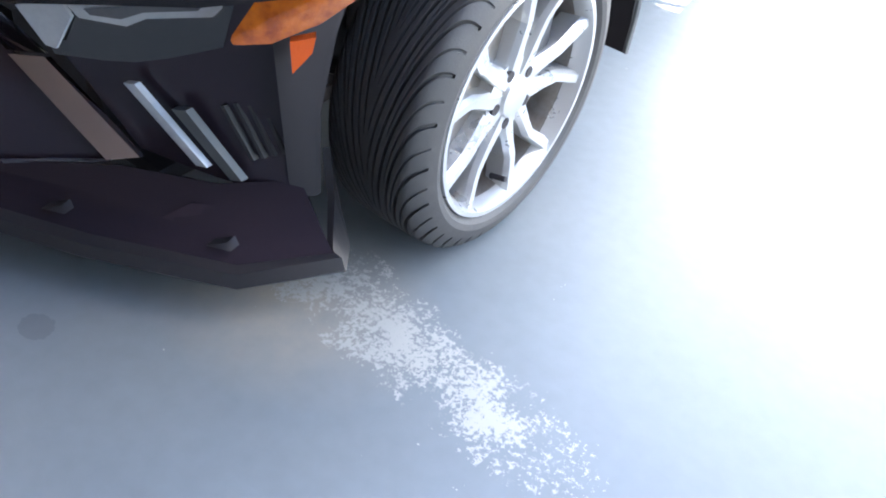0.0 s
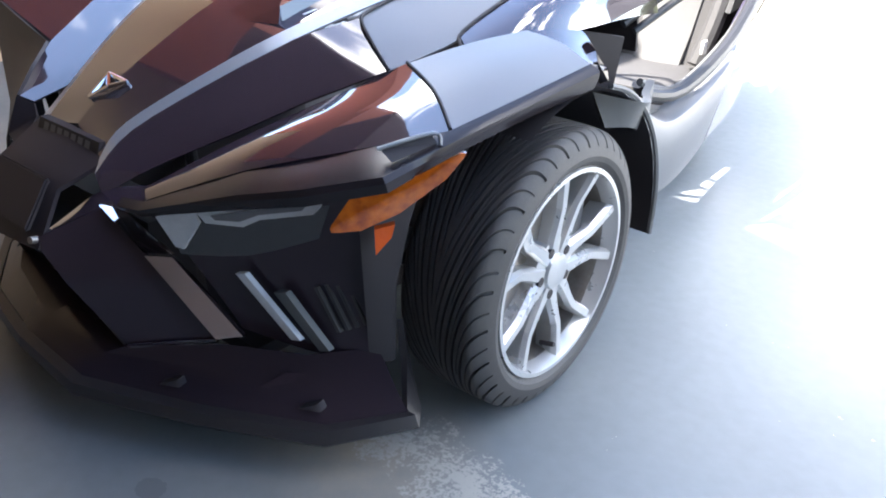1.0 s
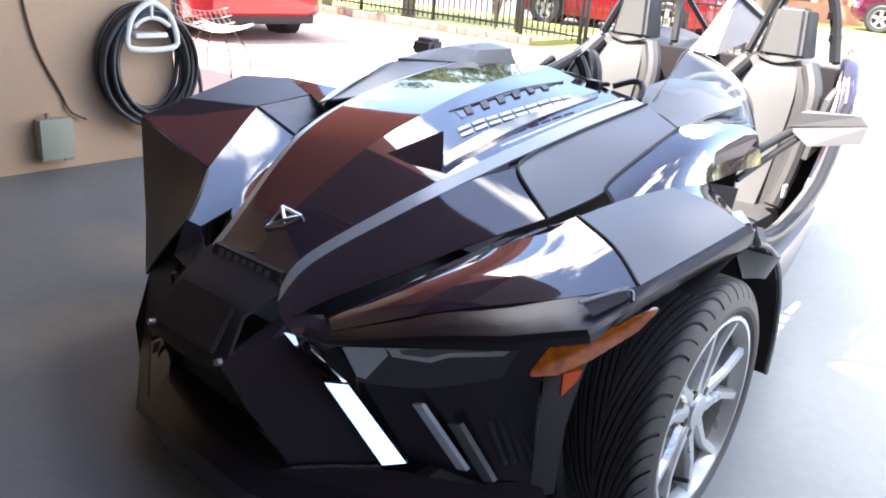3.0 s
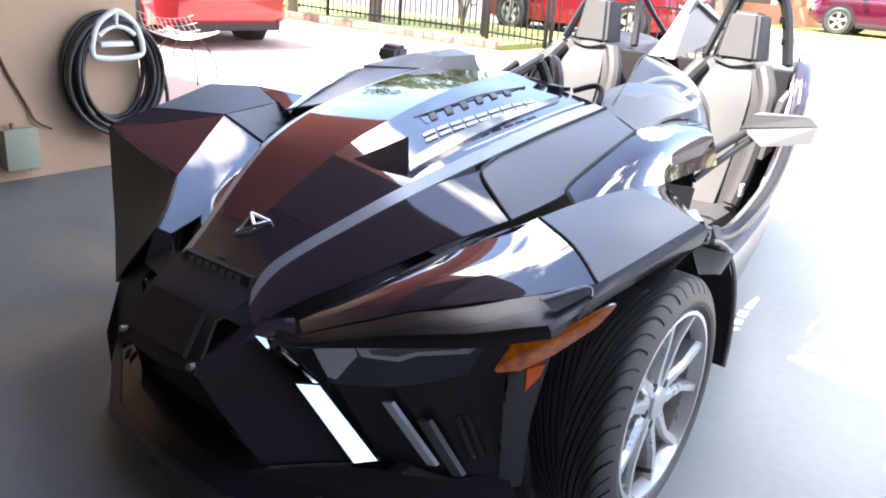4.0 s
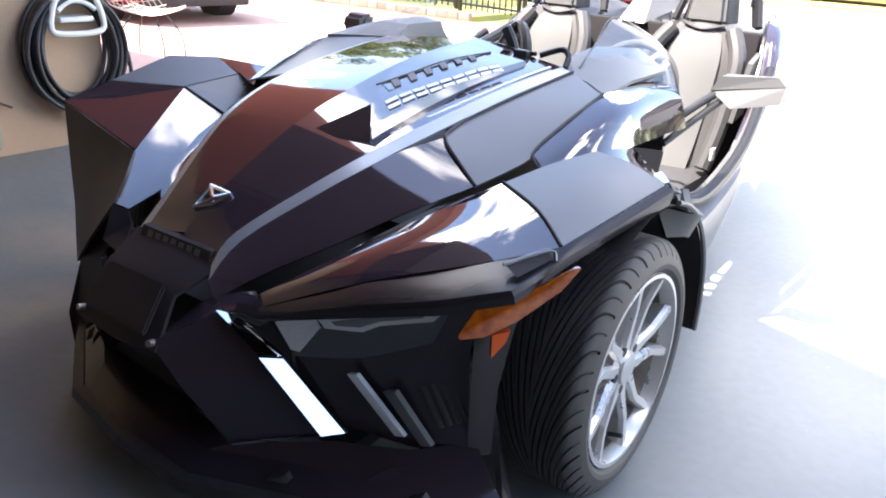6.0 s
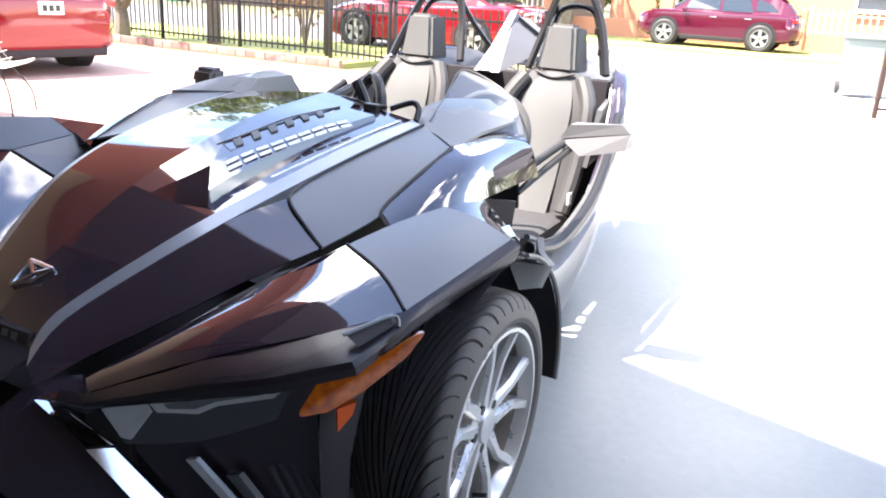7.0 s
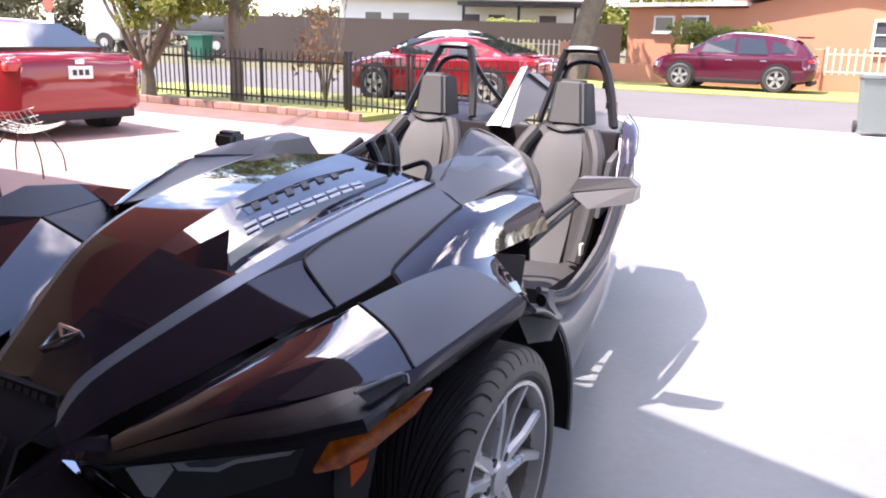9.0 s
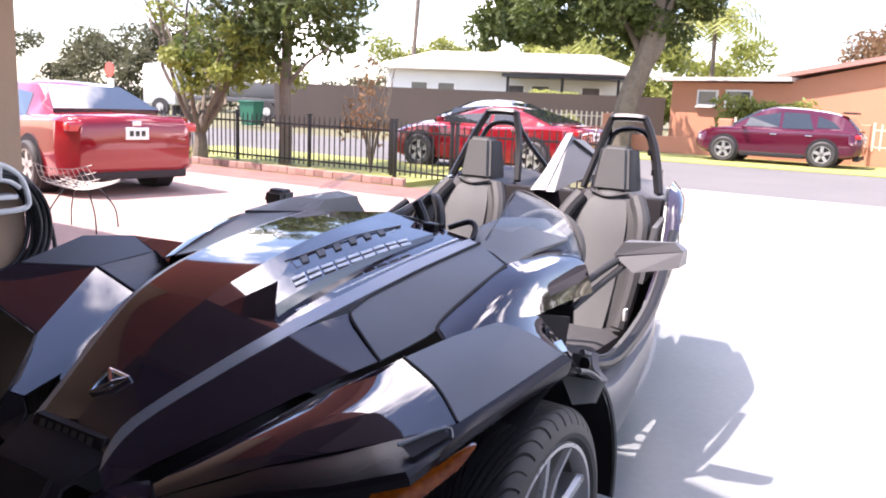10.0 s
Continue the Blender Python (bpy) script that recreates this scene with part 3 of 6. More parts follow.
    part("cheek", sheet([[(0.135, -0.77, 0.418), (0.228, -0.652, 0.484)],
                         [(0.20, -0.75, 0.33), (0.335, -0.632, 0.398)],
                         [(0.29, -0.69, 0.185), (0.468, -0.573, 0.222)]], 3, 3, 0.008, False, s, 0.004), NOSE, trike, "glossy black cheek panel of the nose")
    bm = bmesh.new()
    slab(bm, mx_pts([(0.295, -0.695, 0.190), (0.470, -0.581, 0.226), (0.468, -0.580, 0.216), (0.300, -0.690, 0.178)], s), (0, 0.006, -0.002))
    part("cheek_strip", bm, BRIGHT, trike)
    part("cheek_inner", sheet([[(0.135, -0.77, 0.418), (0.12, -0.60, 0.42)], [(0.29, -0.69, 0.185), (0.22, -0.52, 0.18)]], 2, 3, 0.008, False, s), DARK, trike)
    part("cheek_top", sheet([[(0.135, -0.77, 0.418), (0.228, -0.652, 0.484), (0.33, -0.62, 0.51)],
                             [(0.14, -0.66, 0.46), (0.18, -0.62, 0.50), (0.25, -0.56, 0.51)]], 2, 2, 0.006, False, s), GLOSS, trike)
    part("splitter", sheet([[(0.0, -0.775, 0.128), (0.25, -0.783, 0.125), (0.515, -0.672, 0.120), (0.760, -0.542, 0.118), (0.862, -0.400, 0.122)],
                            [(0.0, -0.72, 0.150), (0.24, -0.72, 0.152), (0.50, -0.625, 0.152), (0.735, -0.515, 0.150), (0.835, -0.396, 0.148)],
                            [(0.0, -0.62, 0.17), (0.30, -0.69, 0.185), (0.49, -0.57, 0.215), (0.66, -0.49, 0.225), (0.775, -0.40, 0.25)]], 1, 4, 0.02, False, s, 0.003), SEMI, trike, "black front splitter pan")
    part("splitter_lip", sheet([[(0.0, -0.790, 0.092), (0.25, -0.800, 0.088), (0.522, -0.688, 0.083), (0.768, -0.556, 0.081), (0.872, -0.402, 0.087)],
                                [(0.0, -0.802, 0.106), (0.26, -0.812, 0.102), (0.525, -0.698, 0.097), (0.780, -0.562, 0.095), (0.888, -0.398, 0.101)],
                                [(0.0, -0.796, 0.130), (0.255, -0.805, 0.127), (0.522, -0.690, 0.121), (0.773, -0.556, 0.122), (0.877, -0.398, 0.128)],
                                [(0.0, -0.772, 0.134), (0.25, -0.780, 0.131), (0.514, -0.668, 0.126), (0.757, -0.539, 0.124), (0.860, -0.398, 0.128)]], 1, 2, 0.008, False, s), MATTE, trike, "matte black rim of the splitter")
    part("splitter_end", sheet([[(0.888, -0.396, 0.098), (0.855, -0.398, 0.132)], [(0.845, -0.340, 0.098), (0.812, -0.350, 0.20)], [(0.80, -0.335, 0.20), (0.79, -0.34, 0.30)]], 1, 2, 0.014, False, s), MATTE, trike)
    part("splitter_blade", sheet([[(0.60, -0.575, 0.160), (0.735, -0.505, 0.158)], [(0.64, -0.535, 0.195), (0.745, -0.455, 0.195)]], 2, 2, 0.012, False, s), NOSE, trike)
    for px, py in ((0.42, -0.69), (0.70, -0.55)):
        bm = bmesh.new()
        slab(bm, mx_pts([(px, py - 0.008, 0.146), (px + 0.045, py + 0.010, 0.149), (px + 0.03, py + 0.014, 0.158)], s), (0, 0.02, 0.004))
        part("splitter_rib", bm, MATTE, trike)
    bm = bmesh.new()
    slab(bm, mx_pts([(0.795, -0.475, 0.665), (0.855, -0.35, 0.68), (0.825, -0.375, 0.54), (0.81, -0.395, 0.40), (0.80, -0.385, 0.22), (0.76, -0.41, 0.21)], s), (0, 0.012, 0))
    part("fender_skirt", bm, DARK, trike)
    # wheel-arch liner and mudguard
    bm = bmesh.new()
    prev, inner = None, 0.60 if s > 0 else 0.86
    for k in range(0 if s > 0 else 4, 13):
        a = radians(118 - 10.5 * k)
        rr = 0.40 + 0.02 * k / 12
        yy, zz = rr * math.cos(a), 0.34 + rr * math.sin(a)
        cur = [bm.verts.new((s * inner, yy, zz)), bm.verts.new((s * 0.968, yy, zz))]
        if prev:
            bm.faces.new((prev[0], prev[1], cur[1], cur[0]))
        prev = cur
    bmesh.ops.solidify(bm, geom=bm.faces[:], thickness=0.012)
    guard = part("mudguard", bm, MATTE, trike, "black plastic mudguard behind the wheel")
    rim_pts = []
    for k in range(4, 13):
        a = radians(118 - 10.5 * k)
        rr = 0.406 + 0.02 * k / 12
        rim_pts.append((s * 0.972, rr * math.cos(a), 0.34 + rr * math.sin(a)))
    part("mudguard_edge", tube(bmesh.new(), rim_pts, 0.007, 6), GREYPL, guard)
    # body hull, low and dark, and the cockpit side
    part("hull_side", sheet([[(0.30, -0.50, 0.42), (0.32, -0.48, 0.16)], [(0.50, -0.10, 0.72), (0.48, -0.1, 0.14)],
                             [(0.60, 0.35, 0.76), (0.56, 0.35, 0.14)], [(0.73, 0.62, 0.72), (0.68, 0.6, 0.14)]], 2, 3, 0.01, True, s), DARK, trike)
    part("sill", sheet([[(0.74, 0.56, 0.60), (0.81, 0.55, 0.54), (0.76, 0.56, 0.14)],
                        [(0.72, 0.85, 0.45), (0.80, 0.85, 0.41), (0.74, 0.85, 0.14)],
                        [(0.72, 1.08, 0.48), (0.80, 1.08, 0.42), (0.74, 1.08, 0.15)],
                        [(0.72, 1.32, 0.555), (0.79, 1.32, 0.49), (0.71, 1.32, 0.16)],
                        [(0.69, 1.50, 0.60), (0.74, 1.50, 0.54), (0.68, 1.50, 0.18)]], 4, 4, 0.02, True, s), SATIN, trike, "satin grey lower cockpit side")
    part("rear_quarter", sheet([[(0.69, 1.505, 0.60), (0.74, 1.505, 0.54), (0.68, 1.505, 0.18)],
                                [(0.66, 1.80, 0.80), (0.72, 1.80, 0.70), (0.64, 1.85, 0.22)],
                                [(0.58, 2.10, 0.99), (0.66, 2.10, 0.88), (0.58, 2.15, 0.30)],
                                [(0.53, 2.35, 1.02), (0.60, 2.35, 0.88), (0.52, 2.40, 0.40)],
                                [(0.42, 2.75, 0.98), (0.48, 2.75, 0.86), (0.40, 2.80, 0.55)]], 4, 4, 0.02, True, s), GLOSS, trike, "glossy black rear quarter panel")
    part("step_plate", sheet([[(0.60, 0.80, 0.50), (0.73, 0.80, 0.47)], [(0.60, 1.08, 0.40), (0.72, 1.08, 0.42)]], 2, 2, 0.012, False, s), GREYPL, trike)
    part("side_rail", tube(bmesh.new(), mx_pts([(0.70, 0.82, 0.55), (0.72, 1.05, 0.49), (0.73, 1.40, 0.60), (0.70, 1.70, 0.74)], s), 0.012, 7), GREYPL, trike)
    bm = tube(bmesh.new(), mx_pts([(0.72, 0.80, 0.52), (0.76, 1.00, 0.50), (0.77, 1.35, 0.62), (0.70, 1.80, 0.84)], s), 0.022)
    part("side_bar", bm, BLACKM, trike)
    # roll hoop
    hoop = part("roll_hoop", tube(bmesh.new(), mx_pts([(0.56, 2.02, 0.98), (0.50, 2.10, 1.17), (0.435, 2.135, 1.30), (0.41, 2.135, 1.32), (0.28, 2.135, 1.32), (0.255, 2.135, 1.30), (0.215, 2.10, 1.15), (0.18, 2.03, 0.98)], s), 0.019, 6), BLACKM, trike)
    part("hoop_brace", tube(bmesh.new(), mx_pts([(0.25, 2.14, 1.27), (0.22, 2.25, 1.15), (0.18, 2.45, 1.00)], s), 0.013, 6), BLACKM, hoop)
    part("inner_hoop", tube(bmesh.new(), mx_pts([(0.53, 2.07, 0.98), (0.475, 2.14, 1.15), (0.415, 2.17, 1.255), (0.28, 2.17, 1.255), (0.24, 2.14, 1.15), (0.21, 2.08, 0.98)], s), 0.014, 6), BLACKM, hoop)
    for q in (0.3, 0.62):
        part("hoop_web", box(bmesh.new(), s * (0.545 - 0.10 * q), 2.075 + 0.07 * q, 0.99 + 0.28 * q, 0.05, 0.02, 0.03), BLACKM, hoop)
    # rear deck behind the seats
    part("rear_deck", sheet([[(0.10, 2.00, 0.92), (0.34, 2.00, 0.98), (0.58, 2.05, 0.94)],
                             [(0.12, 2.40, 0.96), (0.34, 2.40, 1.02), (0.52, 2.40, 0.96)],
                             [(0.12, 2.95, 0.80), (0.28, 2.95, 0.84), (0.40, 2.95, 0.80)]], 3, 3, 0.01, True, s), MATTE, trike)

# passenger-side fender: dark outer nose, sky-lit inner face, satin rear half and tail
def facets(name, faces, mat, label="", thick=0.008, bevel=0.004):
    """A folded shell through flat faces, with softened folds."""
    bm = bmesh.new()
    made = {}
    for f in faces:
        bm.faces.new([made.setdefault(p, bm.verts.new(p)) for p in f])
    bmesh.ops.remove_doubles(bm, verts=bm.verts, dist=1e-4)
    bmesh.ops.recalc_face_normals(bm, faces=bm.faces)
    if sum((f.normal.z * f.calc_area() for f in bm.faces)) < 0:
        bmesh.ops.reverse_faces(bm, faces=bm.faces)
    folds = [e for e in bm.edges if len(e.link_faces) == 2]
    if bevel and folds:
        bmesh.ops.bevel(bm, geom=folds, offset=bevel, segments=3, profile=0.6, affect="EDGES")
    bmesh.ops.solidify(bm, geom=bm.faces[:], thickness=thick)
    return part(name, bm, mat, trike, label, 30)


TIP, TOPL, RIDGE, FOOT = (-0.92, -0.316, 0.732), (-0.86, -0.184, 0.787), (-0.72, -0.004, 0.766), (-0.541, 0.045, 0.676)
FOLD, LOW, SIDE_L, BASE = (-0.474, -0.367, 0.666), (-0.3, -0.559, 0.592), (-0.88, -0.346, 0.398), (-0.70, -0.461, 0.279)
SATF, SATT, PEAK, PEAKB, TAILF = (-0.608, 0.3, 0.688), (-0.72, 0.230, 0.785), (-0.84, 0.031, 0.854), (-0.82, 0.220, 0.835), (-0.52, 0.424, 0.782)
facets("fender_front", [(RIDGE, FOOT, (-0.433, -0.151, 0.634), FOLD), (FOLD, (-0.433, -0.151, 0.634), LOW),
                        (LOW, (-0.433, -0.151, 0.634), (-0.417, -0.107, 0.62), (-0.276, -0.531, 0.574)), ((-0.433, -0.151, 0.634), FOOT, (-0.532, 0.113, 0.663), (-0.417, -0.107, 0.62))], GLOSS, "glossy black inner face of the fender reflecting the sky", bevel=0.01)
facets("fender_root", [((-0.302, -0.561, 0.588), (-0.276, -0.533, 0.570), (-0.248, -0.545, 0.545), (-0.30, -0.60, 0.50)), ((-0.248, -0.545, 0.545), (-0.172, -0.632, 0.50), (-0.30, -0.60, 0.50))], SNOUTM, bevel=0.006)
facets("fender_crown", [(TIP, TOPL, RIDGE, FOLD)], GLOSS, bevel=0)
part("fender_nose", sheet([[(-0.92, -0.318, 0.728), (-0.67, -0.36, 0.70), (-0.43, -0.401, 0.678)], [SIDE_L, (-0.62, -0.44, 0.50), (-0.33, -0.50, 0.643)], [BASE, (-0.50, -0.53, 0.42), LOW]], 2, 4, 0.008, False), SNOUTM, trike, "dull black fender nose")
facets("fender_rear", [((-0.722, 0.002, 0.767), (-0.496, 0.063, 0.655), SATF, SATT)], SATIN, "satin grey rear half of the fender", bevel=0)
facets("fender_top", [((-0.862, -0.18, 0.789), PEAK, (-0.724, 0.0, 0.769)), ((-0.724, 0.0, 0.769), PEAK, PEAKB, (-0.724, 0.228, 0.788))], SATIN, bevel=0)
facets("wing_tail", [((-0.72, 0.236, 0.786), (-0.55, 0.211, 0.725), TAILF, (-0.74, 0.48, 0.775)), ((-0.72, 0.236, 0.786), (-0.74, 0.48, 0.775), PEAKB)], GLOSS, bevel=0)
part("fender_seam", tube(bmesh.new(), [(-0.722, -0.001, 0.769), (-0.631, 0.024, 0.724), (-0.541, 0.048, 0.679)], 0.0035, 6), DARK, trike)
part("fender_seam", tube(bmesh.new(), [(-0.72, 0.233, 0.789), (-0.635, 0.22, 0.758), (-0.55, 0.208, 0.728)], 0.0035, 6), DARK, trike)
for s in (1,):
    p1, p2, p3, p4, p5, p6, p7, r1, r2 = mx_pts([(0.800, -0.548, 0.583), (0.822, -0.505, 0.646), (0.902, -0.425, 0.680), (0.957, -0.361, 0.727), (0.930, -0.389, 0.676),
                                                 (0.866, -0.446, 0.606), (0.832, -0.503, 0.582), (0.838, -0.505, 0.615), (0.915, -0.415, 0.676)], s)
    facets("turn_signal", [(p1, p2, r1), (p2, p3, r2, r1), (p3, p4, r2), (p1, r1, p6, p7), (r1, r2, p5, p6), (r2, p4, p5)], AMBER, "amber turn signal lens with folds", 0.01, 0.005)
# dark corner below that fender
bm = bmesh.new()
slab(bm, [(-0.90, -0.275, 0.69), (-0.875, -0.295, 0.40), (-0.66, -0.47, 0.30), (-0.63, -0.545, 0.155), (-0.59, -0.56, 0.06), (-0.45, -0.54, 0.08), (-0.42, -0.48, 0.45)], (0.01, 0.03, 0))
part("fender_skirt", bm, SNOUTM, trike)

# snout between the cheeks, bonnet emblem, lettering plate
part("snout", sheet([[(-0.17, -0.575, 0.565), (0, -0.575, 0.575), (0.17, -0.575, 0.565)], [(-0.135, -0.70, 0.51), (0, -0.71, 0.515), (0.135, -0.70, 0.51)],
                     [(-0.15, -0.77, 0.40), (0, -0.785, 0.395), (0.15, -0.77, 0.40)], [(-0.12, -0.70, 0.32), (0, -0.70, 0.31), (0.12, -0.70, 0.32)]], 2, 3, 0.01, False), SNOUTM, trike, "matte black snout with a step")
bm = bmesh.new()
slab(bm, [(-0.105, -0.693, 0.520), (0.105, -0.693, 0.520), (0.115, -0.765, 0.425), (-0.115, -0.765, 0.425)], (0, -0.010, 0.008))
bmesh.ops.bevel(bm, geom=bm.edges[:], offset=0.004, segments=2, affect="EDGES")
part("snout_panel", bm, SNOUTM, trike)
for s in (1, -1):
    part("snout_bolt", cyl(bmesh.new(), (0.135 * s, -0.762, 0.415), (0.138 * s, -0.778, 0.420), 0.009, 0.008, 12), STEEL, trike)
raw("intake", [(-0.30, -0.60, 0.45), (0.30, -0.60, 0.45), (0.30, -0.62, 0.15), (-0.30, -0.62, 0.15), (-0.30, -0.5, 0.45), (0.30, -0.5, 0.45), (0.30, -0.5, 0.15), (-0.30, -0.5, 0.15)],
    [(0, 1, 2, 3), (4, 5, 6, 7), (0, 1, 5, 4), (3, 2, 6, 7), (0, 3, 7, 4), (1, 2, 6, 5)], DARK, trike)
EML, EMT, EMR, EMC, EMB = (-0.026, -0.513, 0.635), (-0.032, -0.453, 0.676), (0.048, -0.458, 0.673), (0.024, -0.49, 0.665), (0.02, -0.494, 0.648)
emblem = None
for a, b in ((EML, EMT), (EMT, EMR), (EML, EMC), (EMT, EMC), (EMR, EMC), (EML, EMB), (EMB, EMR)):
    bar = tube(bmesh.new(), [a, tuple((u + v) / 2 for u, v in zip(a, b)), b], 0.0058, 6)
    if emblem is None:
        emblem = part("bonnet_emblem", bar, CHROME, trike, "small chrome three-pointed emblem")
    else:
        part("emblem_bar", bar, CHROME, emblem)
bm = bmesh.new()
slab(bm, [(-0.13, -0.588, 0.583), (0.13, -0.588, 0.583), (0.13, -0.60, 0.552), (-0.13, -0.60, 0.552)], (0, 0.02, 0))
plate = part("nose_plate", bm, DARK, trike)
for k in range(7):
    bm = bmesh.new()
    x = -0.105 + 0.03 * k
    slab(bm, [(x, -0.5905, 0.577), (x + 0.02, -0.5905, 0.577), (x + 0.02, -0.5985, 0.558), (x, -0.5985, 0.558)], (0, 0.003, 0))
    part("plate_bar", bm, GREYPL, plate)


def on_hood(x, y):
    """Height of the bonnet skin."""
    k = np.interp(y, [-0.565, -0.47, -0.30, -0.17, 0.0, 0.30, 0.66], [0.590, 0.660, 0.750, 0.808, 0.862, 0.932, 0.968])
    e = np.interp(y, [-0.60, -0.53, -0.34, -0.19, 0.02, 0.30, 0.60], [0.558, 0.62, 0.725, 0.789, 0.845, 0.893, 0.925])
    w = np.interp(y, [-0.60, -0.53, -0.34, -0.19, 0.02, 0.30, 0.60], [0.145, 0.15, 0.235, 0.29, 0.33, 0.35, 0.37])
    return float(k + (e - k) * min(1.0, abs(x) / w))


# raised scoop, louvres and the pale decal blocks
def on_scoop(x, y):
    return on_hood(x, y) + 0.034 - 0.028 * (y + 0.17)


rows = []
for y in (-0.165, -0.08, 0.0, 0.1, 0.2, 0.3, 0.4, 0.52):
    f_ = (y + 0.165) / 0.685
    xa, xb = 0.055 + 0.105 * max(0.0, 1 - (y + 0.165) / 0.24), 0.245 + 0.035 * f_
    ya = y + 0.10 * (1 - f_)
    rows.append([(xa - 0.008, ya, on_hood(xa, ya) - 0.01), (xa, ya, on_scoop(xa, ya)), ((xa + xb) / 2, (y + ya) / 2, on_scoop((xa + xb) / 2, (y + ya) / 2)), (xb, y, on_scoop(xb, y)), (xb + 0.010, y, on_hood(xb, y) - 0.01)])
part("scoop", sheet(rows, 1, 1, 0.006, False), GLOSS, trike, smooth=30)
bm = bmesh.new()
slab(bm, [(0.070, -0.185, on_hood(0.07, -0.185) + 0.001), (0.165, -0.197, on_hood(0.165, -0.197) + 0.001), (0.255, -0.178, on_hood(0.255, -0.178) + 0.001), (0.246, -0.163, on_scoop(0.245, -0.163)), (0.158, -0.066, on_scoop(0.158, -0.066))], (0, 0.004, -0.01))
part("scoop_mouth", bm, GLOSS, trike)
# the silver decal: nine pairs of slanted bars along the scoop
for k in range(9):
    bx, by = 0.226 + 0.0084 * k, -0.070 + 0.0495 * k
    bm = bmesh.new()
    for lo, hi in ((0.0, 0.32), (0.68, 1.0)):
        quad = []
        for u, v in ((0.0, lo), (1.0, lo), (1.0, hi), (0.0, hi)):
            x, y = bx + 0.0070 * u - 0.040 * v, by + 0.041 * u + 0.030 * v
            quad.append((x, y, on_scoop(x, y) + 0.0045))
        slab(bm, quad, (0, 0, -0.002))
    part("decal_block", bm, DECAL, trike, "pair of silver bars of the bonnet decal")
bm = bmesh.new()
slab(bm, [(x, y, on_scoop(x, y) + 0.002) for x, y in ((0.104, 0.045), (0.150, 0.020), (0.185, 0.44), (0.150, 0.50))], (0, 0, -0.004))
vent = part("louvre_panel", bm, GLOSS, trike)
for k in range(6):
    y0, x0 = 0.062 + 0.064 * k, 0.108 + 0.0070 * k
    bm = bmesh.new()
    slab(bm, [(x, y, on_scoop(x, y) + 0.005) for x, y in ((x0 + 0.004, y0 + 0.012), (x0 + 0.040, y0 - 0.016), (x0 + 0.043, y0 + 0.010), (x0 + 0.007, y0 + 0.038))], (0, 0, -0.003))
    part("louvre", bm, GREYPL, vent)
part("scoop_edge", tube(bmesh.new(), [(x, y, on_scoop(x, y) + 0.003) for x, y in ((0.096, 0.03), (0.115, 0.15), (0.135, 0.30), (0.165, 0.50))], 0.003, 6), MATTE, trike)

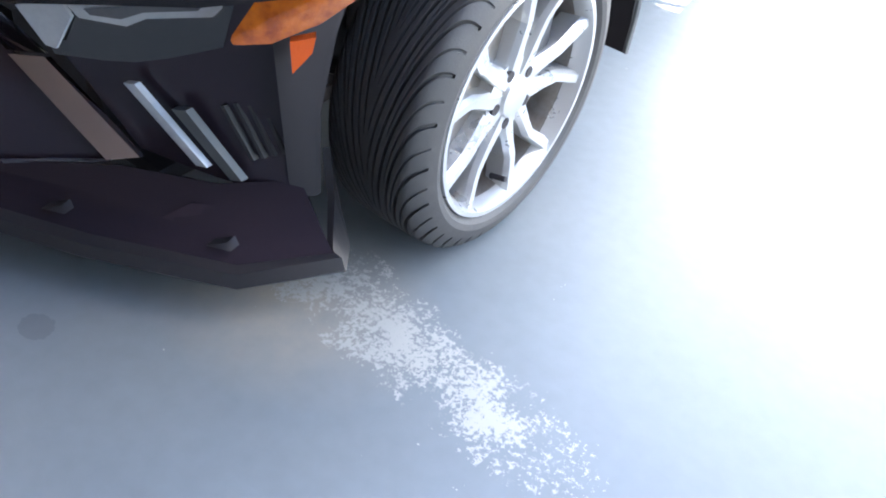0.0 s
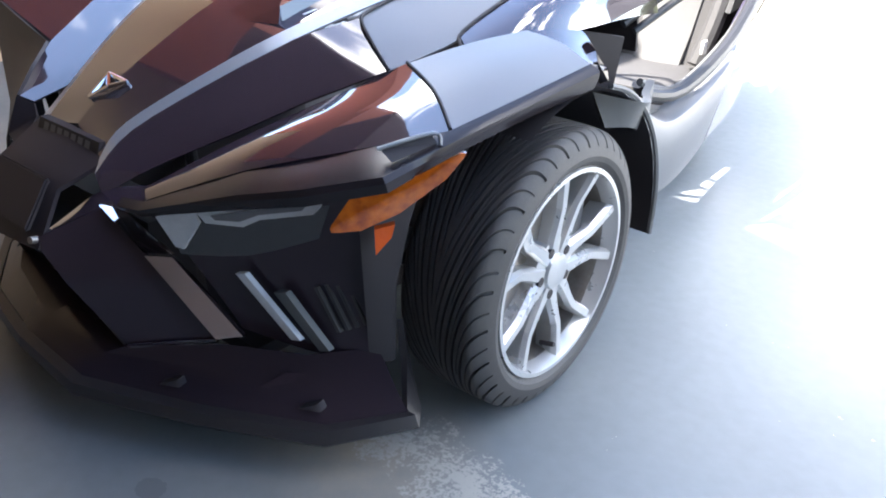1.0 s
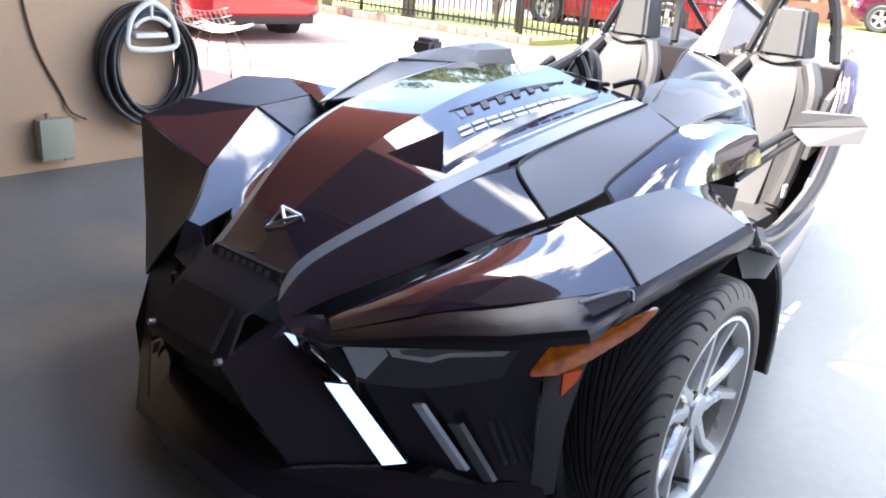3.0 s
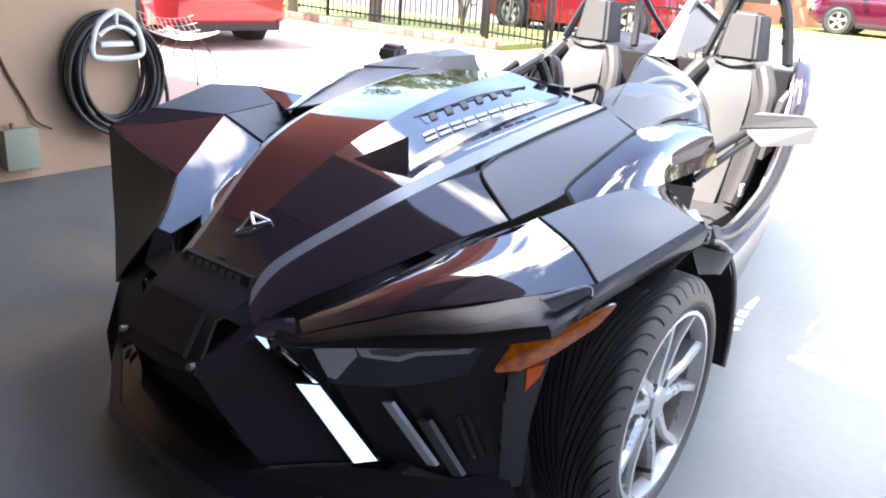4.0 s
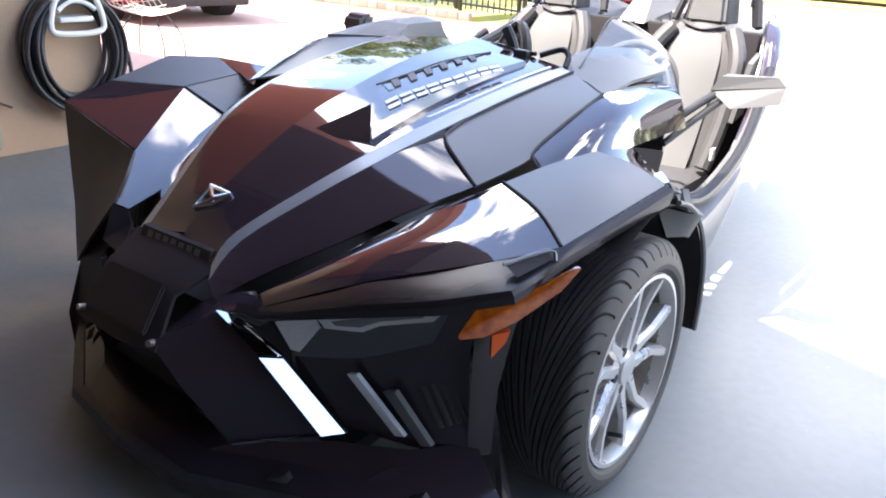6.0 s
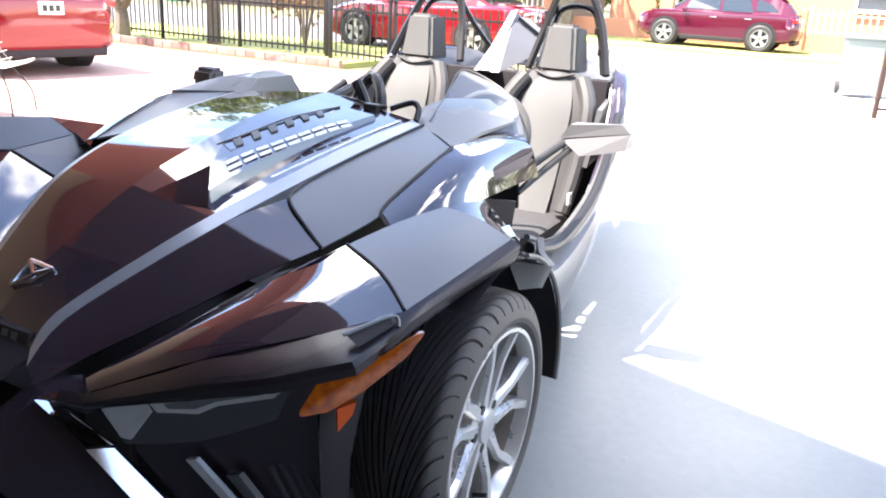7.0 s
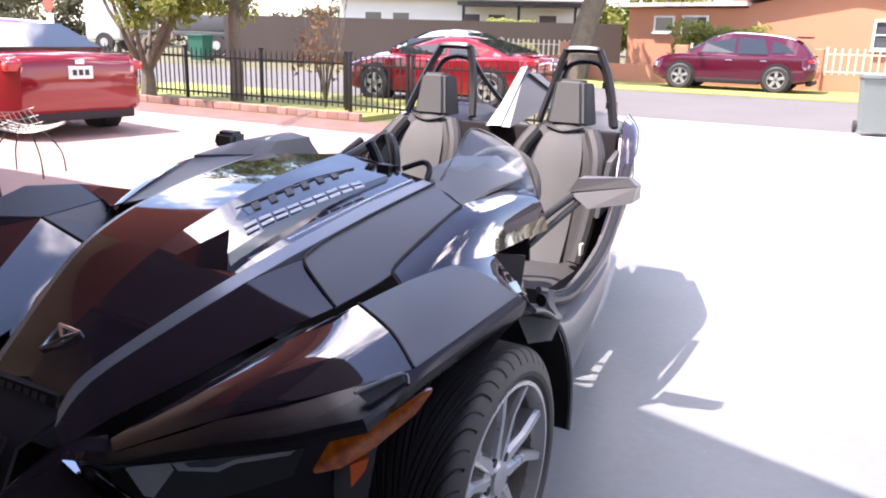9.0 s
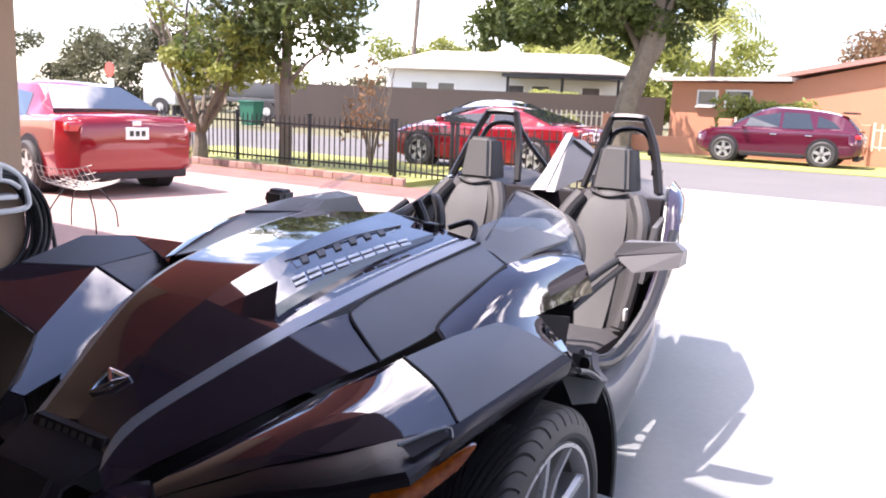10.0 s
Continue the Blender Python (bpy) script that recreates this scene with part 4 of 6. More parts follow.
# wheels
def wheel(parent, m, radius, width, rim_r, turn=-1):
    w2 = width / 2
    bm = bmesh.new()
    lathe(bm, [(w2 - 0.012, rim_r + 0.004), (w2 - 0.004, rim_r + 0.002), (w2 - 0.004, rim_r - 0.008), (w2 - 0.02, rim_r - 0.014), (w2 - 0.040, rim_r - 0.020)], 72)
    rim = part("wheel", bm, SILVER, parent, "silver alloy wheel")
    rim.matrix_local = m
    # Barrel in darker steel than the rim: shade inside the wheel as colour.
    part("wheel_barrel", lathe(bmesh.new(), [(w2 - 0.041, rim_r - 0.0195), (0.0, rim_r - 0.030), (-w2 + 0.02, rim_r - 0.030), (-w2 + 0.006, rim_r - 0.004)], 72), STEEL, rim)
    # tyre: the mesh follows the swept grooves of the tread
    NG, w2t = 22, w2 - 0.001
    rings = []
    for xx, rr in ((w2 - 0.010, rim_r + 0.004), (w2 + 0.001, rim_r + 0.016), (w2 + 0.004, radius - 0.058)):
        rings.append((-xx, rr, None))
    for q in range(57):
        u = -1 + 2 * q / 56
        au = abs(u)
        rings.append((u * w2t, radius - 0.004 * au ** 2 - 0.034 * max(0.0, (au - 0.70) / 0.30) ** 2.2, au))
    for xx, rr in ((w2 + 0.004, radius - 0.058), (w2 + 0.001, rim_r + 0.016), (w2 - 0.010, rim_r + 0.004)):
        rings.append((xx, rr, None))
    period = 2 * math.pi / NG
    NT = NG * 13
    V = []
    for xx, rr, au in rings:
        a_ = 1.0 if au is None else au
        off = 1.35 * (1 - a_) ** 2.0
        slope = 2.7 * (1 - a_) * radius / w2t
        g = min(0.36, 0.0068 / radius * math.sqrt(1 + slope * slope) / period)
        h = min(0.16, 0.0034 / radius * math.sqrt(1 + slope * slope) / period)
        mid = 0.5 + g / 2
        qs = [0.0, 0.02, g, g + 0.02, g + 0.33 * (mid - g), g + 0.7 * (mid - g), mid, mid + 0.012, mid + 0.012 + h, mid + 0.03 + h]
        last = qs[-1]
        qs += [last + (1 - last) * k for k in (0.3, 0.6, 0.9)]
        kind = np.tile([0, 1, 1, 0, 0, 0, 0, 2, 2, 0, 0, 0, 0], NG)
        ang = np.array([(k + q) * period for k in range(NG) for q in qs]) - turn * off
        depth = np.zeros(NT)
        if au is not None and 0.05 < au < 0.975:
            depth = np.where(kind == 1, 0.010, 0.0)
            if 0.42 < au:
                depth = np.where(kind == 2, 0.006, depth)
        r = rr - depth
        V.append(np.stack([np.full(NT, xx), r * np.cos(ang), r * np.sin(ang)], 1))
    V = np.concatenate(V)
    n = len(rings)
    i, k = np.meshgrid(np.arange(n - 1), np.arange(NT), indexing="ij")
    k2 = (k + 1) % NT
    F = np.stack([i * NT + k, i * NT + k2, (i + 1) * NT + k2, (i + 1) * NT + k], -1).reshape(-1, 4)
    me = bpy.data.meshes.new("tyre")
    me.from_pydata(V.tolist(), [], F.tolist())
    me.materials.append(RUBBER)
    for p in me.polygons:
        p.use_smooth = True
    me.set_sharp_from_angle(angle=radians(28))
    tyre = new("tyre", me)
    tyre.parent = rim
    for k in range(5):
        a0 = 2 * math.pi * k / 5 + 0.10
        bm = bmesh.new()
        xo = w2 - 0.012
        for d in (-1, 1):
            # one arm of a forked spoke
            pts = [(0.030, 0.016 * d, 0.026), (0.075, 0.0240 * d, 0.0190), (0.112, 0.0280 * d, 0.0150), (0.152, 0.0330 * d, 0.0145), (0.168, 0.0400 * d, 0.0150), (rim_r - 0.006, 0.076 * d, 0.0180)]
            prev = None
            for q, (r, off, hw) in enumerate(pts):
                a = a0
                c = Vector((0, r * math.cos(a) - off * math.sin(a), r * math.sin(a) + off * math.cos(a)))
                tdir = Vector((0, -math.sin(a), math.cos(a)))
                xt = xo - 0.020 + 0.022 * (r / rim_r) ** 2
                cur = [bm.verts.new(c + tdir * hw + Vector((xt - 0.012, 0, 0))), bm.verts.new(c + tdir * hw * 0.60 + Vector((xt, 0, 0))),
                       bm.verts.new(c - tdir * hw * 0.60 + Vector((xt, 0, 0))), bm.verts.new(c - tdir * hw + Vector((xt - 0.012, 0, 0))),
                       bm.verts.new(c - tdir * hw * 0.9 + Vector((xt - 0.055, 0, 0))), bm.verts.new(c + tdir * hw * 0.9 + Vector((xt - 0.055, 0, 0)))]
                if prev:
                    for e in range(6):
                        bm.faces.new((prev[e], prev[(e + 1) % 6], cur[(e + 1) % 6], cur[e]))
                prev = cur
        part("spoke", bm, SILVER, rim, smooth=10)
        bm = bmesh.new()
        a = a0 + math.pi / 5
        cyl(bm, (xo - 0.045, 0.057 * math.cos(a), 0.057 * math.sin(a)), (xo - 0.018, 0.057 * math.cos(a), 0.057 * math.sin(a)), 0.013, 0.012, 12)
        part("lug_nut", bm, DARK, rim)
    bm = bmesh.new()
    lathe(bm, [(xo - 0.06, 0.080), (xo - 0.026, 0.078), (xo - 0.022, 0.045), (xo - 0.012, 0.040), (xo - 0.010, 0.030), (xo - 0.010, 0.0005)], 40)
    part("hub_cap", bm, SILVER, rim)
    # Added dark disc that stands for the shade between the spokes.
    bm = bmesh.new()
    lathe(bm, [(-0.03, 0.0005), (-0.03, rim_r - 0.032)], 48)
    part("spoke_gap_shade", bm, DARK, rim)
    bm = bmesh.new()
    lathe(bm, [(0.02, 0.05), (0.02, 0.155), (0.045, 0.155), (0.045, 0.05)], 48)
    part("brake_disc", bm, STEEL, rim, "steel brake disc")
    bm = bmesh.new()
    box(bm, 0.035, 0.10, 0.09, 0.06, 0.07, 0.12, 0.01)
    part("brake_caliper", bm, BLACKM, rim)
    bm = cyl(bmesh.new(), (w2 - 0.05, 0.0, -rim_r + 0.045), (w2 - 0.012, 0.0, -rim_r + 0.055), 0.006)
    part("valve", bm, DARK, rim)
    return rim


wheel(trike, pose(0.862, 0, 0.33), 0.332, 0.225, 0.246)
wheel(trike, pose(-0.862, 0.17, 0.33, 0, 0, 180), 0.332, 0.225, 0.246, 1)
wheel(trike, pose(0.0, 2.667, 0.343), 0.343, 0.255, 0.262)
for s in (1, -1):
    part("suspension_arm", tube(bmesh.new(), mx_pts([(0.30, -0.15, 0.22), (0.55, -0.05, 0.24), (0.78, 0, 0.25)], s), 0.02), BLACKM, trike)
    part("suspension_arm", tube(bmesh.new(), mx_pts([(0.34, 0.12, 0.46), (0.55, 0.05, 0.46), (0.78, 0, 0.45)], s), 0.018), BLACKM, trike)
    part("coil_spring", cyl(bmesh.new(), (0.52 * s, 0.04, 0.30), (0.42 * s, 0.05, 0.66), 0.045, 0.045, 18), STEEL, trike)
part("swing_arm", tube(bmesh.new(), [(0.0, 1.95, 0.40), (0.19, 2.1, 0.38), (0.20, 2.667, 0.343)], 0.035), BLACKM, trike)
part("belly_pan", box(bmesh.new(), 0, 0.8, 0.15, 1.0, 2.6, 0.04, 0.01), DARK, trike)

# cockpit: floor, bulkhead, dashboard, screen, wheel, seats, mirrors
part("cockpit_floor", box(bmesh.new(), 0, 1.25, 0.22, 1.10, 1.3, 0.04), DARK, trike)
part("bulkhead", box(bmesh.new(), 0, 2.02, 0.58, 1.16, 0.06, 0.76, 0.01), DARK, trike)
part("dashboard", sheet([[(-0.60, 0.60, 0.80), (0, 0.70, 0.90), (0.60, 0.60, 0.80)], [(-0.60, 0.95, 0.78), (0, 0.95, 0.82), (0.60, 0.95, 0.78)],
                         [(-0.60, 0.98, 0.60), (0, 0.98, 0.60), (0.60, 0.98, 0.60)]], 3, 3, 0.01, False), DARK, trike, "dark dashboard under the cowl")
for s in (1, -1):
    pod = part("instrument_pod", sheet([[(0.36, 0.63, 0.912), (0.50, 0.53, 0.902), (0.596, 0.44, 0.893)],
                                        [(0.365, 0.70, 0.955), (0.49, 0.66, 0.952), (0.60, 0.62, 0.915)],
                                        [(0.345, 0.90, 0.962), (0.47, 0.95, 0.968), (0.60, 0.88, 0.918)],
                                        [(0.335, 1.00, 0.86), (0.47, 1.03, 0.84), (0.61, 0.95, 0.80)]], 1, 1, 0.012, False, s), PODM, trike, "faceted grey instrument pod", 20)
    part("pod_cheek", sheet([[(0.36, 0.63, 0.912), (0.365, 0.70, 0.955), (0.345, 0.90, 0.962)], [(0.355, 0.66, 0.84), (0.36, 0.72, 0.82), (0.335, 0.98, 0.82)]], 1, 2, 0.01, False, s), PODM, pod)
    scr = sheet([[(0.42, 0.62, 0.925), (0.50, 0.57, 0.885), (0.58, 0.65, 0.82), (0.655, 0.80, 0.735)],
                 [(0.36, 0.95, 1.055), (0.47, 0.97, 1.022), (0.575, 0.93, 0.965), (0.66, 0.875, 0.845)]], 5, 4, 0.004, False, s)
    screen = part("wind_screen", scr, CLEAR, trike, "low clear plastic wind deflector")
    screen.visible_shadow = False
    if s > 0:
        part("screen_edge", tube(bmesh.new(), mx_pts([(0.42, 0.62, 0.926), (0.39, 0.785, 0.991), (0.36, 0.95, 1.056), (0.47, 0.97, 1.023), (0.575, 0.93, 0.966), (0.66, 0.875, 0.846), (0.658, 0.83, 0.76)], s), 0.0025, 6), GREYPL, screen)
    if s < 0:
        pod.location.z = screen.location.z = 0.01
# black handles and clamps behind the bonnet
part("grab_handle", tube(bmesh.new(), [(0.15, 0.69, 0.90), (0.13, 0.69, 0.96), (0.10, 0.69, 1.01)], 0.018, 8), BLACKM, trike)
part("bonnet_latch", tube(bmesh.new(), [(0.02, 0.66, 0.952), (0.10, 0.65, 0.955), (0.20, 0.63, 0.945), (0.26, 0.62, 0.95)], 0.008, 6), BLACKM, trike)
part("latch_knob", box(bmesh.new(), 0.22, 0.60, 0.945, 0.05, 0.03, 0.03, 0.006), BLACKM, trike)
part("bonnet_hoop", tube(bmesh.new(), [(0.27, 0.63, 0.945), (0.33, 0.66, 0.968), (0.365, 0.645, 0.955), (0.375, 0.61, 0.92)], 0.010, 7), BLACKM, trike)
part("passenger_grip", tube(bmesh.new(), [(-0.02, 1.05, 0.84), (-0.06, 1.10, 0.93), (-0.12, 1.14, 0.97), (-0.16, 1.10, 0.90), (-0.14, 1.06, 0.83)], 0.022, 8), BLACKM, trike)
part("door_rail", tube(bmesh.new(), [(-0.57, 1.28, 0.75), (-0.57, 1.52, 0.80), (-0.565, 2.02, 0.93)], 0.026, 8), BLACKM, trike)
bm = box(bmesh.new(), 0.615, 1.50, 0.525, 0.012, 0.035, 0.05, 0.004)
part("belt_tag", bm, WHITE, trike, "small white tag on the seat belt")
part("side_trim", sheet([[(0.635, 1.76, 0.86), (0.60, 2.00, 0.88)], [(0.615, 1.70, 0.62), (0.585, 1.95, 0.62)]], 2, 2, 0.02, False), GREYPL, trike, "pale grey cockpit side trim")
bm = bmesh.new()
tube(bm, [(0.17 * math.cos(a), 0.17 * math.sin(a), 0) for a in np.linspace(0, 2 * math.pi, 25)[:-1]], 0.016, 10, True)
for a in (0.2, math.pi - 0.2, -math.pi / 2):
    cyl(bm, (0, 0, -0.01), (0.16 * math.cos(a), 0.16 * math.sin(a), 0), 0.014)
cyl(bm, (0, 0, -0.02), (0, 0, 0.02), 0.055)
ob = part("steering_wheel", bm, FABRICD, trike)
ob.matrix_local = pose(0.36, 1.18, 0.79, 68, 0, 0)
part("steering_column", cyl(bmesh.new(), (0.36, 1.17, 0.79), (0.36, 0.95, 0.72), 0.03), MATTE, trike)


def seat(sx):
    cx = 0.36 * sx
    cush = part("seat_back", sheet([[(cx - 0.12, 1.93, 0.98), (cx, 1.90, 0.99), (cx + 0.12, 1.93, 0.98)],
                                    [(cx - 0.19, 1.86, 0.84), (cx, 1.83, 0.85), (cx + 0.19, 1.86, 0.84)],
                                    [(cx - 0.19, 1.76, 0.56), (cx, 1.73, 0.56), (cx + 0.19, 1.76, 0.56)],
                                    [(cx - 0.17, 1.68, 0.36), (cx, 1.66, 0.36), (cx + 0.17, 1.68, 0.36)]], 4, 4, 0.10, True), FABRICD, trike, "bucket seat with grey centre and dark bolsters")
    part("seat_centre", sheet([[(cx - 0.075, 1.912, 0.975), (cx, 1.895, 0.985), (cx + 0.075, 1.912, 0.975)],
                               [(cx - 0.115, 1.832, 0.84), (cx, 1.815, 0.845), (cx + 0.115, 1.832, 0.84)],
                               [(cx - 0.11, 1.735, 0.56), (cx, 1.715, 0.56), (cx + 0.11, 1.735, 0.56)],
                               [(cx - 0.10, 1.655, 0.38), (cx, 1.64, 0.38), (cx + 0.10, 1.655, 0.38)]], 3, 4, 0.012, True), FABRIC, cush)
    for d in (-1, 1):
        part("bolster", tube(bmesh.new(), [(cx + 0.135 * d, 1.90, 0.96), (cx + 0.195 * d, 1.82, 0.84), (cx + 0.20 * d, 1.72, 0.60), (cx + 0.18 * d, 1.64, 0.42)], 0.036, 10), FABRICD, cush)
    bm = bmesh.new()
    hexa(bm, [(cx - 0.085, 1.90, 0.985), (cx + 0.085, 1.90, 0.985), (cx + 0.10, 2.02, 0.985), (cx - 0.10, 2.02, 0.985)],
         [(cx - 0.060, 1.935, 1.195), (cx + 0.060, 1.935, 1.195), (cx + 0.075, 2.03, 1.185), (cx - 0.075, 2.03, 1.185)])
    bmesh.ops.bevel(bm, geom=bm.edges[:], offset=0.016, segments=3, affect="EDGES")
    rest = part("head_rest", bm, FABRIC, cush, "grey head rest with dark sides")
    for d in (-1, 1):
        bm = bmesh.new()
        hexa(bm, [(cx + 0.088 * d, 1.915, 0.99), (cx + 0.106 * d, 1.95, 0.99), (cx + 0.112 * d, 2.02, 0.99), (cx + 0.094 * d, 2.02, 0.99)],
             [(cx + 0.066 * d, 1.945, 1.18), (cx + 0.082 * d, 1.97, 1.18), (cx + 0.086 * d, 2.03, 1.175), (cx + 0.070 * d, 2.03, 1.175)])
        bmesh.ops.bevel(bm, geom=bm.edges[:], offset=0.005, segments=2, affect="EDGES")
        part("rest_cheek", bm, FABRICD, rest)
    part("neck_seam", tube(bmesh.new(), [(cx - 0.09, 1.905, 0.985), (cx, 1.875, 0.965), (cx + 0.09, 1.905, 0.985)], 0.007, 6), FABRICD, cush)
    bm = box(bmesh.new(), cx, 1.50, 0.32, 0.40, 0.46, 0.16, 0.04)
    part("seat_cushion", bm, FABRICD, trike)


seat(1)
seat(-1)
for s in (1,):
    bm = bmesh.new()
    hexa(bm, mx_pts([(0.71, 1.05, 0.845), (0.78, 1.04, 0.80), (0.925, 1.08, 0.83), (0.93, 1.10, 0.885)], s),
         mx_pts([(0.70, 1.13, 0.865), (0.78, 1.15, 0.81), (0.93, 1.16, 0.835), (0.93, 1.16, 0.885)], s))
    hexa(bm, mx_pts([(0.70, 1.05, 0.85), (0.93, 1.10, 0.887), (0.93, 1.16, 0.887), (0.70, 1.14, 0.87)], s),
         mx_pts([(0.73, 1.06, 0.90), (0.90, 1.10, 0.915), (0.90, 1.15, 0.91), (0.73, 1.13, 0.90)], s))
    mir = part("door_mirror", bm, SATIN, trike, "angular grey door mirror")
    part("mirror_stalk", tube(bmesh.new(), mx_pts([(0.60, 0.86, 0.70), (0.66, 0.98, 0.78), (0.73, 1.08, 0.85)], s), 0.014), BLACKM, mir)
    part("mirror_stalk", tube(bmesh.new(), mx_pts([(0.63, 0.88, 0.68), (0.69, 1.00, 0.76), (0.76, 1.09, 0.84)], s), 0.012), BLACKM, mir)

# passenger-side mirror on a dark stalk
bm = bmesh.new()
hexa(bm, [(-0.76, 0.93, 0.905), (-0.90, 0.95, 0.905), (-0.91, 1.02, 0.90), (-0.76, 1.02, 0.90)],
     [(-0.78, 0.955, 0.965), (-0.89, 0.965, 0.965), (-0.90, 1.02, 0.975), (-0.76, 1.02, 0.975)])
bmesh.ops.translate(bm, verts=bm.verts, vec=(0, 0, -0.02))
bmesh.ops.bevel(bm, geom=bm.edges[:], offset=0.015, segments=3, affect="EDGES")
mir = part("door_mirror", bm, MATTE, trike, "angular dark door mirror")
part("mirror_stalk", tube(bmesh.new(), [(-0.66, 0.95, 0.70), (-0.76, 0.97, 0.76), (-0.80, 0.98, 0.84), (-0.82, 0.985, 0.91)], 0.017, 8), BLACKM, mir)
part("mirror_stalk", tube(bmesh.new(), [(-0.70, 1.0, 0.70), (-0.80, 1.0, 0.77), (-0.845, 0.99, 0.84), (-0.85, 0.985, 0.91)], 0.012, 8), BLACKM, mir)

# centre fin between the rear decks: a pointed ridge with a bright leading edge
fin = raw("centre_fin", [(-0.07, 1.96, 0.95), (0.06, 1.96, 0.95), (0.16, 2.38, 1.06), (-0.12, 2.38, 1.06), (0.0, 2.26, 1.225), (0.02, 2.85, 0.95)],
          [(0, 1, 4), (1, 2, 4), (2, 5, 4), (5, 3, 4), (3, 0, 4), (0, 3, 5, 2, 1)], SATIN, trike, "pointed black fin with a silver leading edge", 20)
bm = bmesh.new()
slab(bm, [(-0.05, 1.955, 0.955), (0.012, 1.955, 0.958), (0.012, 2.25, 1.232), (-0.02, 2.25, 1.225)], (0, 0.012, 0.0))
part("fin_edge", bm, STRIPEM, fin)
bm = bmesh.new()
slab(bm, [(0.03, 2.24, 1.20), (0.155, 2.36, 1.085), (0.12, 2.70, 1.02), (0.02, 2.40, 1.19)], (-0.01, 0.0, -0.01))
part("fin_panel", bm, GREYPL, fin)
# pinstripe beside the decal
part("pinstripe", sheet([[(0.272, -0.12, on_hood(0.272, -0.12) + 0.004), (0.279, -0.12, on_hood(0.279, -0.12) + 0.004)], [(0.315, 0.10, on_hood(0.315, 0.10) + 0.004), (0.322, 0.10, on_hood(0.322, 0.10) + 0.004)],
                         [(0.335, 0.35, on_hood(0.335, 0.35) + 0.004), (0.342, 0.35, on_hood(0.342, 0.35) + 0.004)], [(0.344, 0.56, on_hood(0.348, 0.56) + 0.005), (0.354, 0.56, on_hood(0.354, 0.56) + 0.005)]], 1, 4, 0.002, True), DECAL, trike)

# ---------------------------------------------------------------- street, fence, houses, cars, trees
FENCEM = material("black_fence_paint", (0.012, 0.012, 0.013), 0.45, 0.3, (0.03, 0.025, 0.022), 4, 60, 0.6)
GATEM = material("brown_gate_paint", (0.05, 0.028, 0.022), 0.5, 0.3, (0.04, 0.02, 0.016), 4, 60, 0.6)
WHITEF = material("white_fence_paint", (0.72, 0.66, 0.50), 0.6, 0.0, (0.60, 0.54, 0.40), 4, 60, 0.6)
BRICK = material("brick_edging", (0.34, 0.20, 0.16), 0.85, 0.0, (0.26, 0.15, 0.12), 9, 60, 0.8, bump=0.3, bscale=60, random_tint=0.25)
RED = material("red_car_paint", (0.22, 0.008, 0.013), 0.10, 0.1, (0.18, 0.007, 0.010), 2, 30, 0.4, coat=1.0)
WINE = material("wine_red_car_paint", (0.085, 0.006, 0.022), 0.12, 0.2, (0.07, 0.005, 0.018), 2, 30, 0.4, coat=1.0)
PALEBL = material("pale_silver_car_paint", (0.50, 0.55, 0.62), 0.15, 0.4, (0.42, 0.47, 0.54), 2, 30, 0.4, coat=1.0)
TAIL = material("tail_lamp_lens", (0.45, 0.01, 0.012), 0.1, 0.0, (0.3, 0.01, 0.01), 8, 60, 0.5, coat=1.0)
ORANGEW = material("orange_house_paint", (0.52, 0.235, 0.135), 0.85, 0.0, (0.46, 0.205, 0.12), 0.6, 20, 0.7, bump=0.2, bscale=50)
WHITEW = material("white_house_paint", (0.72, 0.73, 0.72), 0.8, 0.0, (0.62, 0.63, 0.62), 0.6, 20, 0.6, bump=0.2, bscale=50)
GREYW = material("grey_brown_wall", (0.085, 0.066, 0.056), 0.85, 0.0, (0.065, 0.052, 0.045), 0.5, 12, 0.8, bump=0.3, bscale=30)
ROOFT = material("red_roof_tile", (0.42, 0.22, 0.18), 0.8, 0.0, (0.34, 0.17, 0.14), 1.0, 14, 0.8, bump=0.3, bscale=20)
ROOFP = material("pale_flat_roof", (0.62, 0.56, 0.52), 0.8, 0.0, (0.5, 0.45, 0.42), 0.8, 14, 0.7)
PANE = material("window_pane", (0.06, 0.07, 0.08), 0.05, 0.0, (0.10, 0.11, 0.12), 2, 14, 0.6, coat=0.5)
BARK = material("grey_brown_bark", (0.20, 0.165, 0.13), 0.9, 0.0, (0.09, 0.072, 0.055), 5, 40, 0.9, bump=0.6, bscale=30)
LEAFA = material("green_leaves", (0.12, 0.15, 0.045), 0.55, 0.0, (0.055, 0.085, 0.022), 1.2, 9, 0.9)
LEAFY = material("yellow_green_leaves", (0.30, 0.32, 0.08), 0.55, 0.0, (0.15, 0.18, 0.035), 1.2, 9, 0.9)
LEAFD = material("dull_green_leaves", (0.12, 0.12, 0.07), 0.6, 0.0, (0.075, 0.08, 0.04), 0.4, 5, 0.9)
LEAFR = material("rusty_dry_leaves", (0.24, 0.12, 0.07), 0.7, 0.0, (0.16, 0.12, 0.05), 1.2, 9, 0.9)
